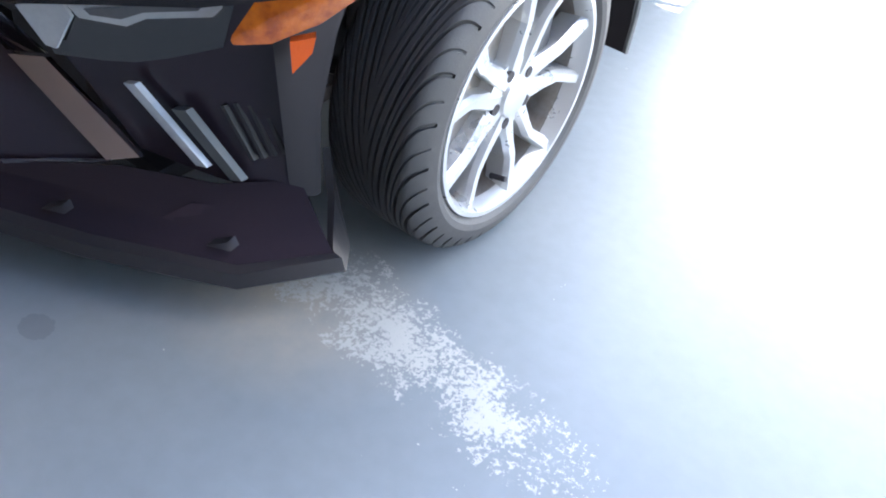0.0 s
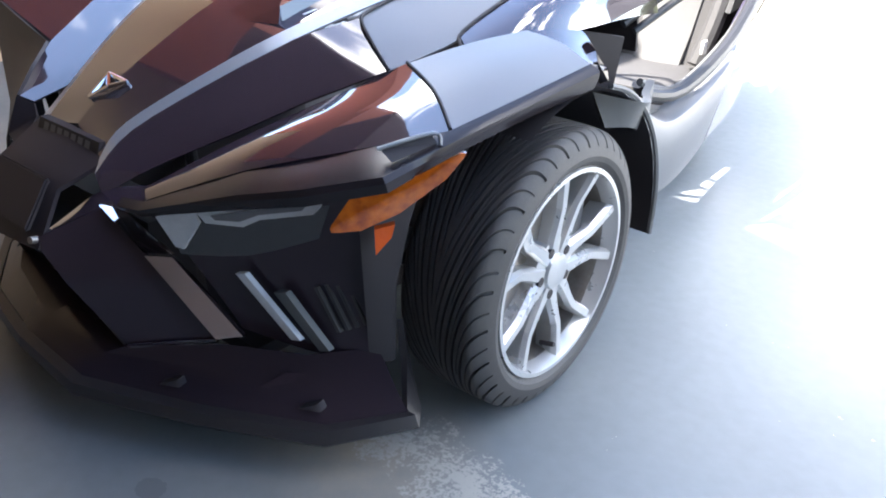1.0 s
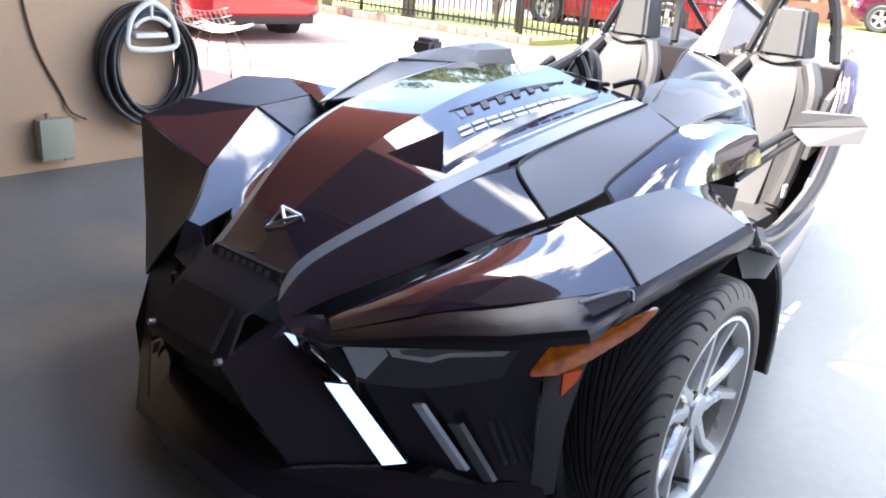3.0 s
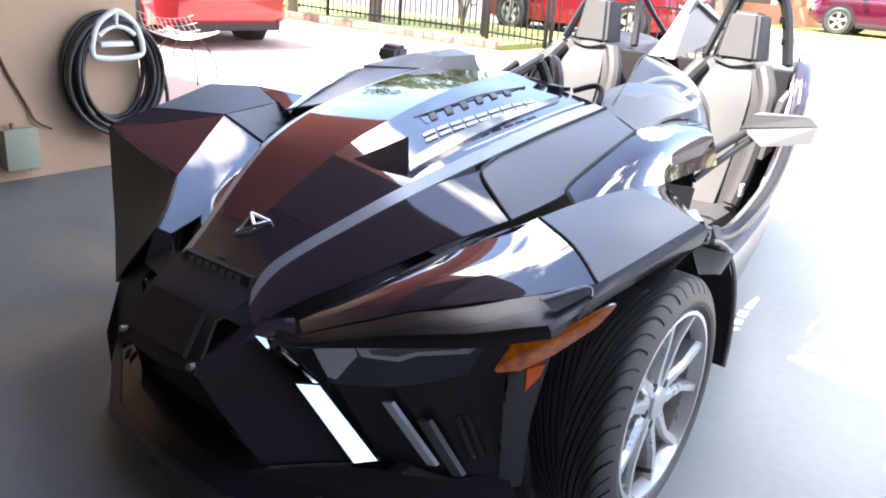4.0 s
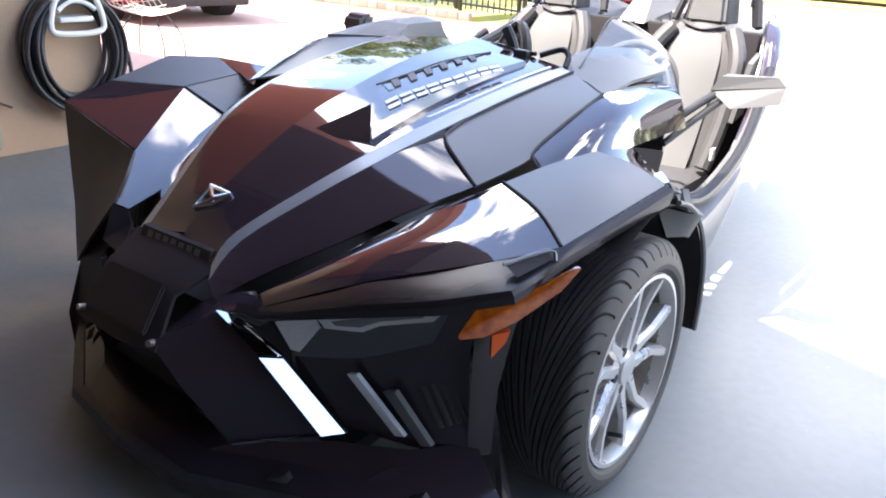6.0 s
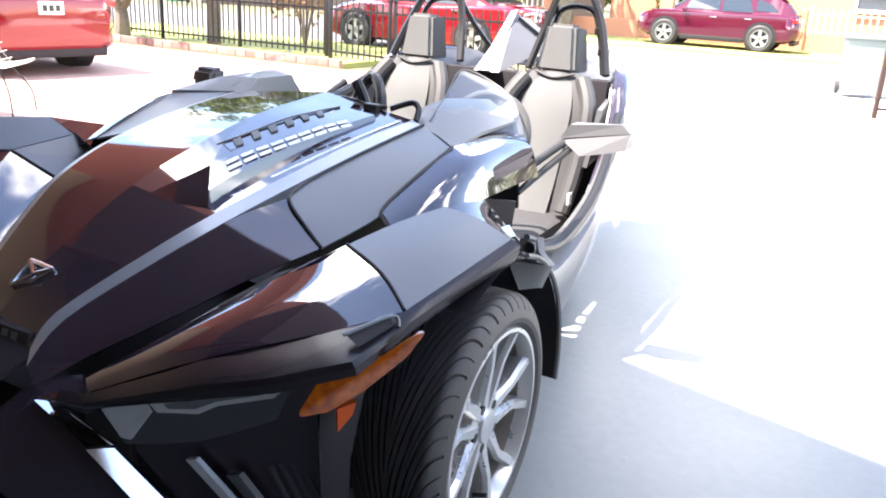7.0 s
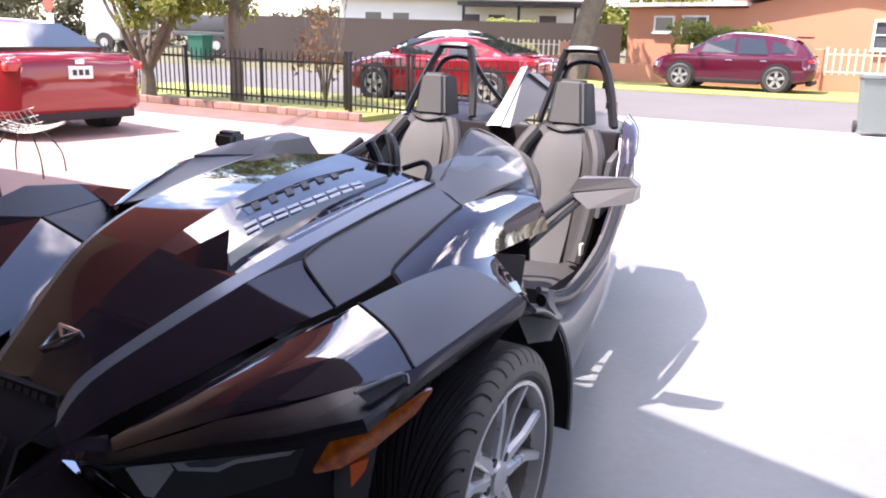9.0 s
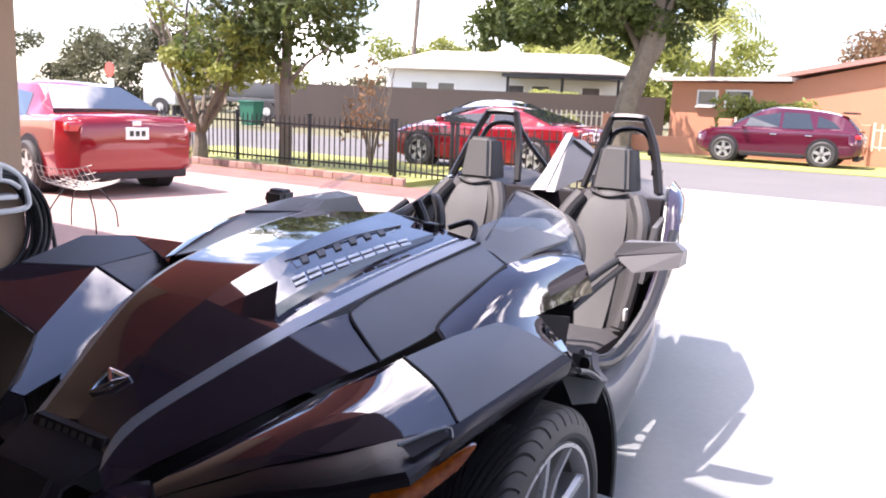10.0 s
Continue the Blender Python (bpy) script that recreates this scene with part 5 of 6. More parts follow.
for lf in (LEAFA, LEAFY, LEAFD, LEAFR):
    # light shines through the leaves
    ln, lk = lf.node_tree.nodes, lf.node_tree.links
    pb, tr, ms = ln["Principled BSDF"], ln.new("ShaderNodeBsdfTranslucent"), ln.new("ShaderNodeMixShader")
    lk.new(pb.inputs["Base Color"].links[0].from_socket, tr.inputs["Color"])
    ms.inputs[0].default_value = 0.45
    lk.new(pb.outputs[0], ms.inputs[1])
    lk.new(tr.outputs[0], ms.inputs[2])
    lk.new(ms.outputs[0], ln["Material Output"].inputs["Surface"])
BINGRN = material("green_bin_plastic", (0.02, 0.13, 0.08), 0.5, 0.0, (0.015, 0.10, 0.06), 4, 50, 0.5)
BINGREY = material("grey_bin_plastic", (0.17, 0.20, 0.19), 0.5, 0.0, (0.13, 0.16, 0.15), 4, 50, 0.5)


def fence(name, x0, x1, y, z0, top, mat, label, post_every=1.9, gap=0.125, thick=0.018, spear=True, y1=None):
    """A picket fence: posts, two rails and pickets, each a part."""
    y1 = y if y1 is None else y1
    f = tagged(empty(name, pose(x0, y, z0)), label, "fence")
    L = math.hypot(x1 - x0, y1 - y)
    f.rotation_euler = (0, 0, math.atan2(y1 - y, x1 - x0))
    n = max(1, round(L / post_every))
    me = None
    for k in range(n + 1):
        bm = box(bmesh.new(), 0, 0, (top + 0.06) / 2, 0.055, 0.055, top + 0.06, 0.006)
        box(bm, 0, 0, top + 0.075, 0.075, 0.075, 0.03, 0.008)
        p = part("post", bm, mat, f)
        p.location = (L * k / n, 0, 0)
    for z in (0.12, top - 0.12):
        p = part("rail", box(bmesh.new(), L / 2, 0, z, L, 0.03, 0.035, 0.003), mat, f)
    k = 0
    x = gap
    while x < L - 0.03:
        if me is None:
            bm = box(bmesh.new(), 0, 0, top / 2 + 0.02, thick, thick, top - 0.04)
            if spear:
                cyl(bm, (0, 0, top), (0, 0, top + 0.07), thick * 0.8, 0.001, 4)
            p = part("picket", bm, mat, f, smooth=0)
            me = p.data
        else:
            p = new("picket", me)
            p.parent = f
        p.location = (x, 0, 0)
        x += gap
    return f


fence("metal_fence", -14.4, -6.72, 9.75, 0.06, 0.90, FENCEM, "black metal picket fence beside the driveway")
fence("metal_gate", -6.62, -5.35, 9.72, 0.04, 0.92, FENCEM, "black metal picket gate leaf, closed", 1.3, y1=9.55)
fence("metal_fence", -5.25, -2.75, 9.55, 0.04, 0.92, FENCEM, "black metal picket fence near the driveway opening", y1=9.6)
fence("gate_leaf", 1.62, 5.0, 9.85, 0.03, 0.92, GATEM, "brown metal gate leaf standing open", 3.4, 0.16, y1=11.2)

# planter strip with brick edging
flat("planter", -14.4, -6.0, 9.12, 13.0, 0.03, 0.1, LAWN, "grass strip behind the brick edging")
edging = structure(empty("planter_edging", pose(0, 0, 0)), "low red brick edging of the planter")
bme = None
for k in range(40):
    if bme is None:
        b0 = part("brick", box(bmesh.new(), 0, 0, 0.05, 0.205, 0.10, 0.12, 0.008), BRICK, edging, smooth=0)
        bme = b0.data
        ob = b0
    else:
        ob = new("brick", bme)
        ob.parent = edging
    ob.location = (-14.3 + 0.213 * k, 9.0 + 0.006 * math.sin(k * 2.3), 0.004 * math.sin(k * 1.7))
    ob.rotation_euler = (0, 0, 0.02 * math.sin(k * 3.1))


def window(parent, x, z, w, h, y, bars=1, name="window", mat=None):
    """A window in a wall that faces -y: frame, panes and sill."""
    bm = bmesh.new()
    for dx in (-w / 2, w / 2):
        box(bm, x + dx, y - 0.03, z, 0.07, 0.10, h + 0.07)
    for dz in (-h / 2, h / 2):
        box(bm, x, y - 0.03, z + dz, w - 0.07, 0.10, 0.07)
    fr = part(name, bm, WHITE, parent, smooth=0)
    for k in range(bars + 1):
        hh = h / (bars + 1)
        part("pane", box(bmesh.new(), x, y + 0.0, z - h / 2 + hh * (k + 0.5), w - 0.07, 0.03, hh - 0.03), mat or PANE, fr, smooth=0)
        if k:
            part("glazing_bar", box(bmesh.new(), x, y - 0.02, z - h / 2 + hh * k, w - 0.07, 0.05, 0.04), WHITE, fr, smooth=0)
    part("sill", box(bmesh.new(), x, y - 0.07, z - h / 2 - 0.06, w + 0.12, 0.14, 0.05), WHITE, fr, smooth=0)


# orange house across the street
house = tagged(empty("orange_house", pose(-3.77, 29.9, -0.05, 0, 0, -8)), "single-storey orange stucco house with a low tiled gable roof", "house")
part("wall", box(bmesh.new(), -2.3, 4.0, 1.3, 4.6, 8.0, 2.6), ORANGEW, house, smooth=0)
bm = bmesh.new()
prism(bm, [(0.0, 0.0), (8.2, 0.0), (8.2, 2.56), (3.4, 3.40), (0.0, 2.70)], 0.0, 8.0, Matrix(((0, 1, 0, 0), (1, 0, 0, 0), (0, 0, 1, 0), (0, 0, 0, 1))))
part("gable_wall", bm, ORANGEW, house, smooth=0)
bm = bmesh.new()
slab(bm, [(-4.9, -0.5, 2.62), (0.1, -0.5, 2.66), (0.1, 8.0, 2.78), (-4.9, 8.0, 2.74)], (0, 0, 0.14))
part("flat_roof", bm, ROOFP, house, "pale flat roof with a white edge", smooth=0)
bm = bmesh.new()
slab(bm, [(-0.5, -0.35, 2.74), (3.4, -0.35, 3.46), (3.4, 8.3, 3.46), (-0.5, 8.3, 2.74)], (0, 0, 0.16))
slab(bm, [(3.4, -0.35, 3.46), (8.8, -0.35, 2.58), (8.8, 8.3, 2.58), (3.4, 8.3, 3.46)], (0, 0, 0.16))
part("gable_roof", bm, ROOFT, house, "reddish tiled gable roof", smooth=0)
window(house, -3.1, 2.0, 0.75, 0.55, -0.01, 0)
window(house, -1.9, 2.0, 0.95, 0.60, -0.01, 0)
window(house, 4.9, 1.75, 1.35, 0.9, -0.01, 1)
part("roof_vent", cyl(bmesh.new(), (-1.0, 3.0, 2.8), (-1.0, 3.0, 3.2), 0.09), BLACKM, house)

# boundary wall, pickets and white house in the distance
bw = structure(link("boundary_wall", box(bmesh.new(), 0, 0, 0.95, 17.5, 0.2, 2.0), GREYW, None, "", 0), "grey-brown boundary wall along the street")
bw.matrix_world = pose(-17.3, 29.3, 0, 0, 0, 24)
wh = tagged(empty("white_house", pose(-20.5, 39.0, 0, 0, 0, 20)), "white single-storey house with a dark porch roof", "house")
part("wall", box(bmesh.new(), 0, 3, 1.6, 14.0, 6.0, 3.2), WHITEW, wh, smooth=0)
bm = bmesh.new()
slab(bm, [(-7.6, -0.8, 3.2), (7.6, -0.8, 3.2), (5.0, 3.0, 4.3), (-5.0, 3.0, 4.3)], (0, 0, 0.15))
slab(bm, [(-5.0, 3.0, 4.3), (5.0, 3.0, 4.3), (7.6, 6.8, 3.2), (-7.6, 6.8, 3.2)], (0, 0, 0.15))
part("roof", bm, ROOFP, wh, "pale hipped roof", smooth=0)
part("porch_roof", box(bmesh.new(), 3.4, -1.4, 2.95, 6.4, 2.6, 0.18), BLACKM, wh, smooth=0)
for px in (0.5, 3.4, 6.3):
    part("porch_post", box(bmesh.new(), px, -2.4, 1.45, 0.14, 0.14, 2.9), BLACKM, wh, smooth=0)
for px in (-5.0, -3.4, 0.6, 2.0, 4.8):
    window(wh, px, 1.9, 1.0, 1.2, -0.01, 0)
fence("picket_fence", -15.0, -9.2, 26.6, -0.03, 1.25, WHITEF, "cream picket fence in front of the neighbouring yard", 2.9, 0.2, 0.05, y1=27.2)
low = structure(link("garden_wall", box(bmesh.new(), -3.0, 25.6, 0.25, 12.2, 0.22, 0.6), ORANGEW, None, "", 0), "low orange garden wall in front of the house")
for k in range(4):
    tagged(link("gate_pillar", box(bmesh.new(), -8.9 + 4.0 * k, 25.6, 0.55, 0.42, 0.42, 1.35, 0.03), ORANGEW, None, "", 0), "square orange stucco pillar of the garden wall", "pillar", "garden wall pillars")
fence("picket_fence", -4.6, -1.2, 25.5, 0.45, 0.75, WHITEF, "cream pickets on the low garden wall", 3.4, 0.2, 0.04)
fence("picket_fence", -0.6, 4.6, 25.5, 0.45, 0.75, WHITEF, "cream pickets on the low garden wall", 2.6, 0.2, 0.04)
flat("verge", -9.0, 12.0, 21.004, 25.4, 0.0, 0.1, LAWN, "grassy verge across the street")


# cars: a body lofted from stations, glass, lamps, wheels
def car(name, m, L, W, H, paint, label, kind, wheel_r=0.34, wb=2.8):
    """kind: 'suv', 'sedan' or 'coupe'. Local x runs forward, z up, origin between the axles on the ground."""
    c = tagged(empty(name, m), label, "car")
    front, rear = L * 0.49, -L * 0.51
    w2 = W / 2
    belt = 0.58 * H if kind != "suv" else 0.60 * H
    low = 0.16 if kind != "suv" else 0.22
    # belt-line height along the body
    if kind == "suv":
        st = [(rear, 0.40, 0.86), (rear + 0.12, 0.30, 1.00), (rear + 0.7, low, 1.03), (-0.3, low, 1.0), (0.9, low, 1.0), (1.5, low, 0.99), (front - 0.35, low + 0.02, 0.93), (front - 0.05, 0.34, 0.80), (front, 0.42, 0.62)]
        roof = [(rear + 0.10, 1.02, 0.90), (rear + 0.45, H - 0.24, 0.80), (rear + 1.0, H - 0.08, 0.78), (-0.3, H, 0.78), (0.35, H - 0.07, 0.76), (1.25, 1.02, 0.86)]
    elif kind == "sedan":
        st = [(rear, 0.42, 0.82), (rear + 0.10, 0.28, 1.00), (rear + 0.75, low, 1.00), (-0.3, low, 0.94), (0.9, low, 0.92), (1.5, low, 0.88), (front - 0.35, low, 0.76), (front - 0.05, 0.30, 0.64), (front, 0.40, 0.55)]
        roof = [(rear + 0.70, 1.00, 0.88), (rear + 1.55, H - 0.06, 0.72), (-0.45, H, 0.70), (0.25, H - 0.05, 0.70), (1.35, 0.92, 0.84)]
    else:
        st = [(rear, 0.42, 0.80), (rear + 0.10, 0.28, 0.96), (rear + 0.75, low, 0.98), (-0.3, low, 0.92), (0.9, low, 0.92), (1.5, low, 0.90), (front - 0.35, low, 0.80), (front - 0.05, 0.28, 0.66), (front, 0.40, 0.55)]
        roof = [(rear + 0.55, 0.97, 0.86), (rear + 1.50, H - 0.05, 0.70), (-0.35, H, 0.68), (0.15, H - 0.05, 0.68), (1.20, 0.92, 0.82)]
    bm = bmesh.new()
    rows = []
    xs = refine([Vector(s) for s in st], 4)
    for v in xs:
        x, lo, hi = v
        e = min(1.0, 0.80 + 0.9 * min(x - rear, front - x))
        hw = w2 * min(1.0, e)
        mid = (lo + hi) / 2
        rows.append([bm.verts.new((x, y, z)) for y, z in ((-hw * 0.80, lo), (-hw * 0.97, lo + 0.06), (-hw, mid), (-hw * 0.97, hi - 0.07), (-hw * 0.88, hi), (0, hi + 0.025), (hw * 0.88, hi), (hw * 0.97, hi - 0.07), (hw, mid), (hw * 0.97, lo + 0.06), (hw * 0.80, lo))])
    for a, b in zip(rows, rows[1:]):
        for k in range(10):
            bm.faces.new((a[k], a[k + 1], b[k + 1], b[k]))
        bm.faces.new((a[10], a[0], b[0], b[10]))
    bm.faces.new(rows[0])
    bm.faces.new(rows[-1][::-1])
    body = part("body", bm, paint, c, "", 40)
    bm = bmesh.new()
    rows = []
    for v in refine([Vector(s) for s in roof], 4):
        x, z, wf = v
        base = float(np.interp(x, [s[0] for s in st], [s[2] for s in st])) - 0.03
        z = max(z, base + 0.02)
        hb = w2 * 0.88
        ht = hb + (w2 * wf * 0.86 - hb) * min(1.0, (z - base) / 0.45)
        rows.append([bm.verts.new(p) for p in ((x, -hb, base), (x, -ht, z - 0.04), (x, -ht * 0.86, z), (x, 0, z + 0.02), (x, ht * 0.86, z), (x, ht, z - 0.04), (x, hb, base))])
    for a, b in zip(rows, rows[1:]):
        for k in range(6):
            bm.faces.new((a[k], a[k + 1], b[k + 1], b[k]))
    cab = part("cabin", bm, paint, c, "", 40)
    # glass: side windows, front and rear screens, lying just outside the cabin
    def glass(x0, x1, side, zlo, zhi0, zhi1):
        q = []
        for x, zz in ((x0, zlo), (x1, zlo), (x1 - (0.10 if x1 > 0.6 else 0.0), zhi1), (x0 + (0.18 if x0 < -1.0 else 0.0), zhi0)):
            base = float(np.interp(x, [s[0] for s in st], [s[2] for s in st])) - 0.03
            wr = float(np.interp(x, [r[0] for r in roof], [r[2] for r in roof]))
            hb = w2 * 0.88
            t = min(1.0, (zz - base) / 0.45)
            top = float(np.interp(x, [r[0] for r in roof], [r[1] for r in roof]))
            ht = hb + (w2 * wr * 0.86 - hb) * min(1.0, (top - base) / 0.45)
            yy = hb + (ht - hb) * min(1.0, max(0.0, (zz - base) / max(0.05, top - 0.04 - base)))
            q.append((x, side * (yy + 0.012), zz))
        bm = bmesh.new()
        slab(bm, q, (0, -side * 0.02, 0))
        part("side_window", bm, CARGLASS, c, smooth=0)
    zl = 1.04 if kind == "suv" else 0.97
    for side in (1, -1):
        if kind == "suv":
            glass(-0.12, 0.82, side, zl + 0.02, H - 0.14, H - 0.30)
            glass(-1.05, -0.20, side, zl, H - 0.15, H - 0.13)
            glass(-1.72, -1.12, side, zl + 0.05, H - 0.36, H - 0.20)
        else:
            glass(-0.25, 0.85, side, zl, H - 0.12, H - 0.22)
            glass(-1.05, -0.33, side, zl, H - 0.16, H - 0.12)
    def screen_pane(r0, r1, inset):
        x0, z0, wa = r0
        x1, z1, wb_ = r1
        n = Vector((z1 - z0, 0, -(x1 - x0)))
        n = n.normalized() * 0.055
        n = n if n.z > 0 else -n
        ya, yb = w2 * 0.80 - inset, w2 * wb_ * 0.78 - inset
        bm = bmesh.new()
        slab(bm, [Vector((x0, -ya, z0)) + n, Vector((x0, ya, z0)) + n, Vector((x1, yb, z1)) + n, Vector((x1, -yb, z1)) + n], -n)
        part("screen_glass", bm, CARGLASS, c, smooth=0)
    r = [Vector(a) for a in roof]
    screen_pane(r[0].lerp(r[1], 0.10), r[0].lerp(r[1], 0.92), 0.02)
    screen_pane(r[-1].lerp(r[-2], 0.08), r[-1].lerp(r[-2], 0.92), 0.02)
    # wheels in dark arches
    for x in (wb / 2, -wb / 2):
        for side in (1, -1):
            bm = bmesh.new()
            cyl(bm, (x, side * (w2 - 0.25), wheel_r + 0.02), (x, side * (w2 + 0.004), wheel_r + 0.02), wheel_r + 0.07, None, 32)
            part("wheel_arch", bm, DARK, c)
            bm = bmesh.new()
            lathe(bm, [(-0.10, wheel_r * 0.66), (-0.11, wheel_r * 0.9), (-0.08, wheel_r), (0.08, wheel_r), (0.11, wheel_r * 0.9), (0.10, wheel_r * 0.66)], 32)
            ty = part("wheel", bm, RUBBER, c)
            ty.matrix_local = pose(x, side * (w2 - 0.045), wheel_r, 0, 0, 90 * side)
            bm = bmesh.new()
            lathe(bm, [(0.03, 0.02), (0.06, 0.05), (0.03, wheel_r * 0.2)], 20)
            for k in range(5):
                a = 2 * math.pi * k / 5
                box(bm, 0.07, 0, wheel_r * 0.36, 0.03, 0.085, wheel_r * 0.62, 0.0, Matrix.Rotation(a, 4, "X"))
            lathe(bm, [(0.02, wheel_r * 0.60), (0.098, wheel_r * 0.69), (0.098, wheel_r * 0.62), (0.02, wheel_r * 0.58)], 32)
            part("rim", bm, SILVER, ty)
    for side in (1, -1):
        bm = box(bmesh.new(), rear + 0.13, side * (w2 * 0.72), 0.88, 0.22, 0.40, 0.12, 0.03)
        part("tail_lamp", bm, TAIL, c)
        bm = box(bmesh.new(), front - 0.22, side * (w2 * 0.74), 0.68, 0.26, 0.34, 0.13, 0.03)
        part("head_lamp", bm, LAMPW, c)
        bm = box(bmesh.new(), 0.80, side * (w2 + 0.06), 1.02, 0.12, 0.18, 0.12, 0.03)
        part("wing_mirror", bm, paint, c)
        for hx in (0.0, -0.95):
            part("door_handle", box(bmesh.new(), hx, side * (w2 * 0.985), 0.86, 0.18, 0.03, 0.03, 0.006), CHROME, c)
    part("rear_bumper", box(bmesh.new(), rear + 0.12, 0, 0.27, 0.16, W * 0.78, 0.12, 0.03), DARK, c)
    part("front_grille", box(bmesh.new(), front - 0.02, 0, 0.50, 0.06, W * 0.5, 0.22, 0.02), DARK, c)
    pl = part("number_plate", box(bmesh.new(), rear - 0.005, 0, 0.80, 0.02, 0.31, 0.155, 0.004), WHITE, c)
    for k in range(3):
        part("plate_bar", box(bmesh.new(), rear - 0.017, -0.08 + 0.08 * k, 0.80, 0.006, 0.055, 0.07), CARGLASS, pl, smooth=0)
    if kind == "suv":
        part("roof_spoiler", box(bmesh.new(), rear + 0.42, 0, H - 0.09, 0.34, W * 0.66, 0.05, 0.015), DARK, c)
        part("sill_cladding", box(bmesh.new(), 0, 0, 0.27, wb - 0.9, W * 0.985, 0.14, 0.03), DARK, c)
    else:
        part("boot_badge", box(bmesh.new(), rear + 0.005, 0, 0.93, 0.02, 0.12, 0.06, 0.01), CHROME, c)
        part("boot_lid_lip", box(bmesh.new(), rear + 0.20, 0, 1.005, 0.14, W * 0.78, 0.03, 0.012), paint, c)
    return c


car("wine_red_suv", pose(-2.95, 23.9, 0, 0, 0, 180.0), 4.50, 1.85, 1.62, WINE, "wine-red five-door SUV parked across the street", "suv", 0.36, 2.68)
car("red_sedan", pose(-9.75, 5.40, 0, 0, 0, 171.0), 4.85, 1.86, 1.42, RED, "bright red four-door saloon parked on the driveway", "sedan", 0.33, 2.80)
car("red_coupe", pose(-6.8, 13.6, 0, 0, 0, 180.0), 4.5, 1.85, 1.32, RED, "bright red low coupe parked behind the fence", "coupe", 0.34, 2.7)
car("silver_car", pose(-8.6, 16.6, 0, 0, 0, 180.0), 4.5, 1.8, 1.46, PALEBL, "pale silver-blue car parked beyond the red coupe", "sedan", 0.33, 2.7)


# trees: tapered trunk with limbs and a crown of many leaf cards bent into small cups
def leaf_cloud(name, centres, per, size, mat, parent, seed, squash=0.8):
    rng = np.random.default_rng(seed)
    V, F = [], []
    for cx, cy, cz, r in centres:
        d = rng.normal(size=(per, 3))
        d /= np.linalg.norm(d, axis=1)[:, None]
        rad = r * rng.random(per) ** 0.45
        P = d * rad[:, None] * (1, 1, squash) + (cx, cy, cz)
        A = rng.normal(size=(per, 3))
        A /= np.linalg.norm(A, axis=1)[:, None]
        B = np.cross(A, rng.normal(size=(per, 3)))
        B /= np.linalg.norm(B, axis=1)[:, None]
        C = np.cross(A, B)
        s = size * (0.6 + 0.8 * rng.random(per))[:, None]
        n0 = len(V) if not V else sum(len(v) for v in V)
        quad = np.stack([P - A * s, P + B * s * 0.42 + C * s * 0.12, P + A * s, P - B * s * 0.42 + C * s * 0.12], 1).reshape(-1, 3)
        base = sum(len(v) for v in V)
        V.append(quad)
        F.append(base + np.arange(per * 4).reshape(-1, 4))
    V, F = np.concatenate(V), np.concatenate(F)
    me = bpy.data.meshes.new(name)
    me.from_pydata(V.tolist(), [], F.tolist())
    me.materials.append(mat)
    ob = new(name, me)
    ob.parent = parent
    return ob


def limb(bm, pts, r0, r1):
    tube(bm, pts, r0, 9, False, r1)


def tree(name, x, y, z, trunk, limbs, clumps, per, size, leaf, label, r0=0.14, seed=1, bark=None):
    t = tagged(empty(name, pose(x, y, z)), label, "tree")
    bm = bmesh.new()
    limb(bm, trunk, r0, r0 * 0.6)
    part("trunk", bm, bark or BARK, t)
    for pts, a in limbs:
        bm = bmesh.new()
        limb(bm, pts, a, a * 0.25)
        part("limb", bm, bark or BARK, t)
    if clumps:
        leaf_cloud("crown", clumps, per, size, leaf, t, seed)
    return t


rng = np.random.default_rng(5)
# broad-leaved tree in the planter
cl2 = [(float(rng.normal(0, 0.85)), float(rng.normal(0, 0.8)), float(rng.uniform(1.9, 4.6)), float(rng.uniform(0.4, 0.75))) for _ in range(30)]
tree("leafy_tree", -9.55, 10.05, 0.02, [(0, 0, 0), (0.02, 0, 0.7), (-0.02, 0.02, 1.4), (0.03, 0, 2.2), (0, 0, 3.2)],
     [([(0, 0, 1.5), (0.5, 0.1, 2.0), (1.0, 0.2, 2.3)], 0.05), ([(0, 0, 1.7), (-0.5, 0, 2.3), (-0.9, -0.1, 2.8)], 0.05), ([(0, 0, 2.0), (0.3, -0.3, 2.7), (0.7, -0.4, 3.4)], 0.04)],
     cl2, 210, 0.085, LEAFA, "leafy green tree with a straight trunk in the planter", 0.14, 3)
# half-bare tree with several pale stems
lm = []
for k in range(13):
    a = 0.75 * k + float(rng.uniform(-0.3, 0.3))
    h = float(rng.uniform(2.2, 4.3))
    w1, w2_ = float(rng.uniform(-0.35, 0.35)), float(rng.uniform(-0.3, 0.3))
    lm.append(([(0.08 * math.cos(a), 0.08 * math.sin(a), 0.55), (0.40 * math.cos(a) + w1 * 0.5, 0.3 * math.sin(a), 1.05), (0.75 * math.cos(a) - w1 * 0.4, 0.6 * math.sin(a), h * 0.5), (1.15 * math.cos(a) + w2_, 0.8 * math.sin(a), h * 0.72), (1.6 * math.cos(a + 0.3), 1.1 * math.sin(a + 0.3), h)], 0.055))
    lm.append(([(1.1 * math.cos(a), 0.8 * math.sin(a), h * 0.7), (1.4 * math.cos(a - 0.5), 1.2 * math.sin(a - 0.5), h * 0.85), (1.8 * math.cos(a - 0.6), 1.4 * math.sin(a - 0.6), h * 0.95)], 0.018))
r2 = np.random.default_rng(21)
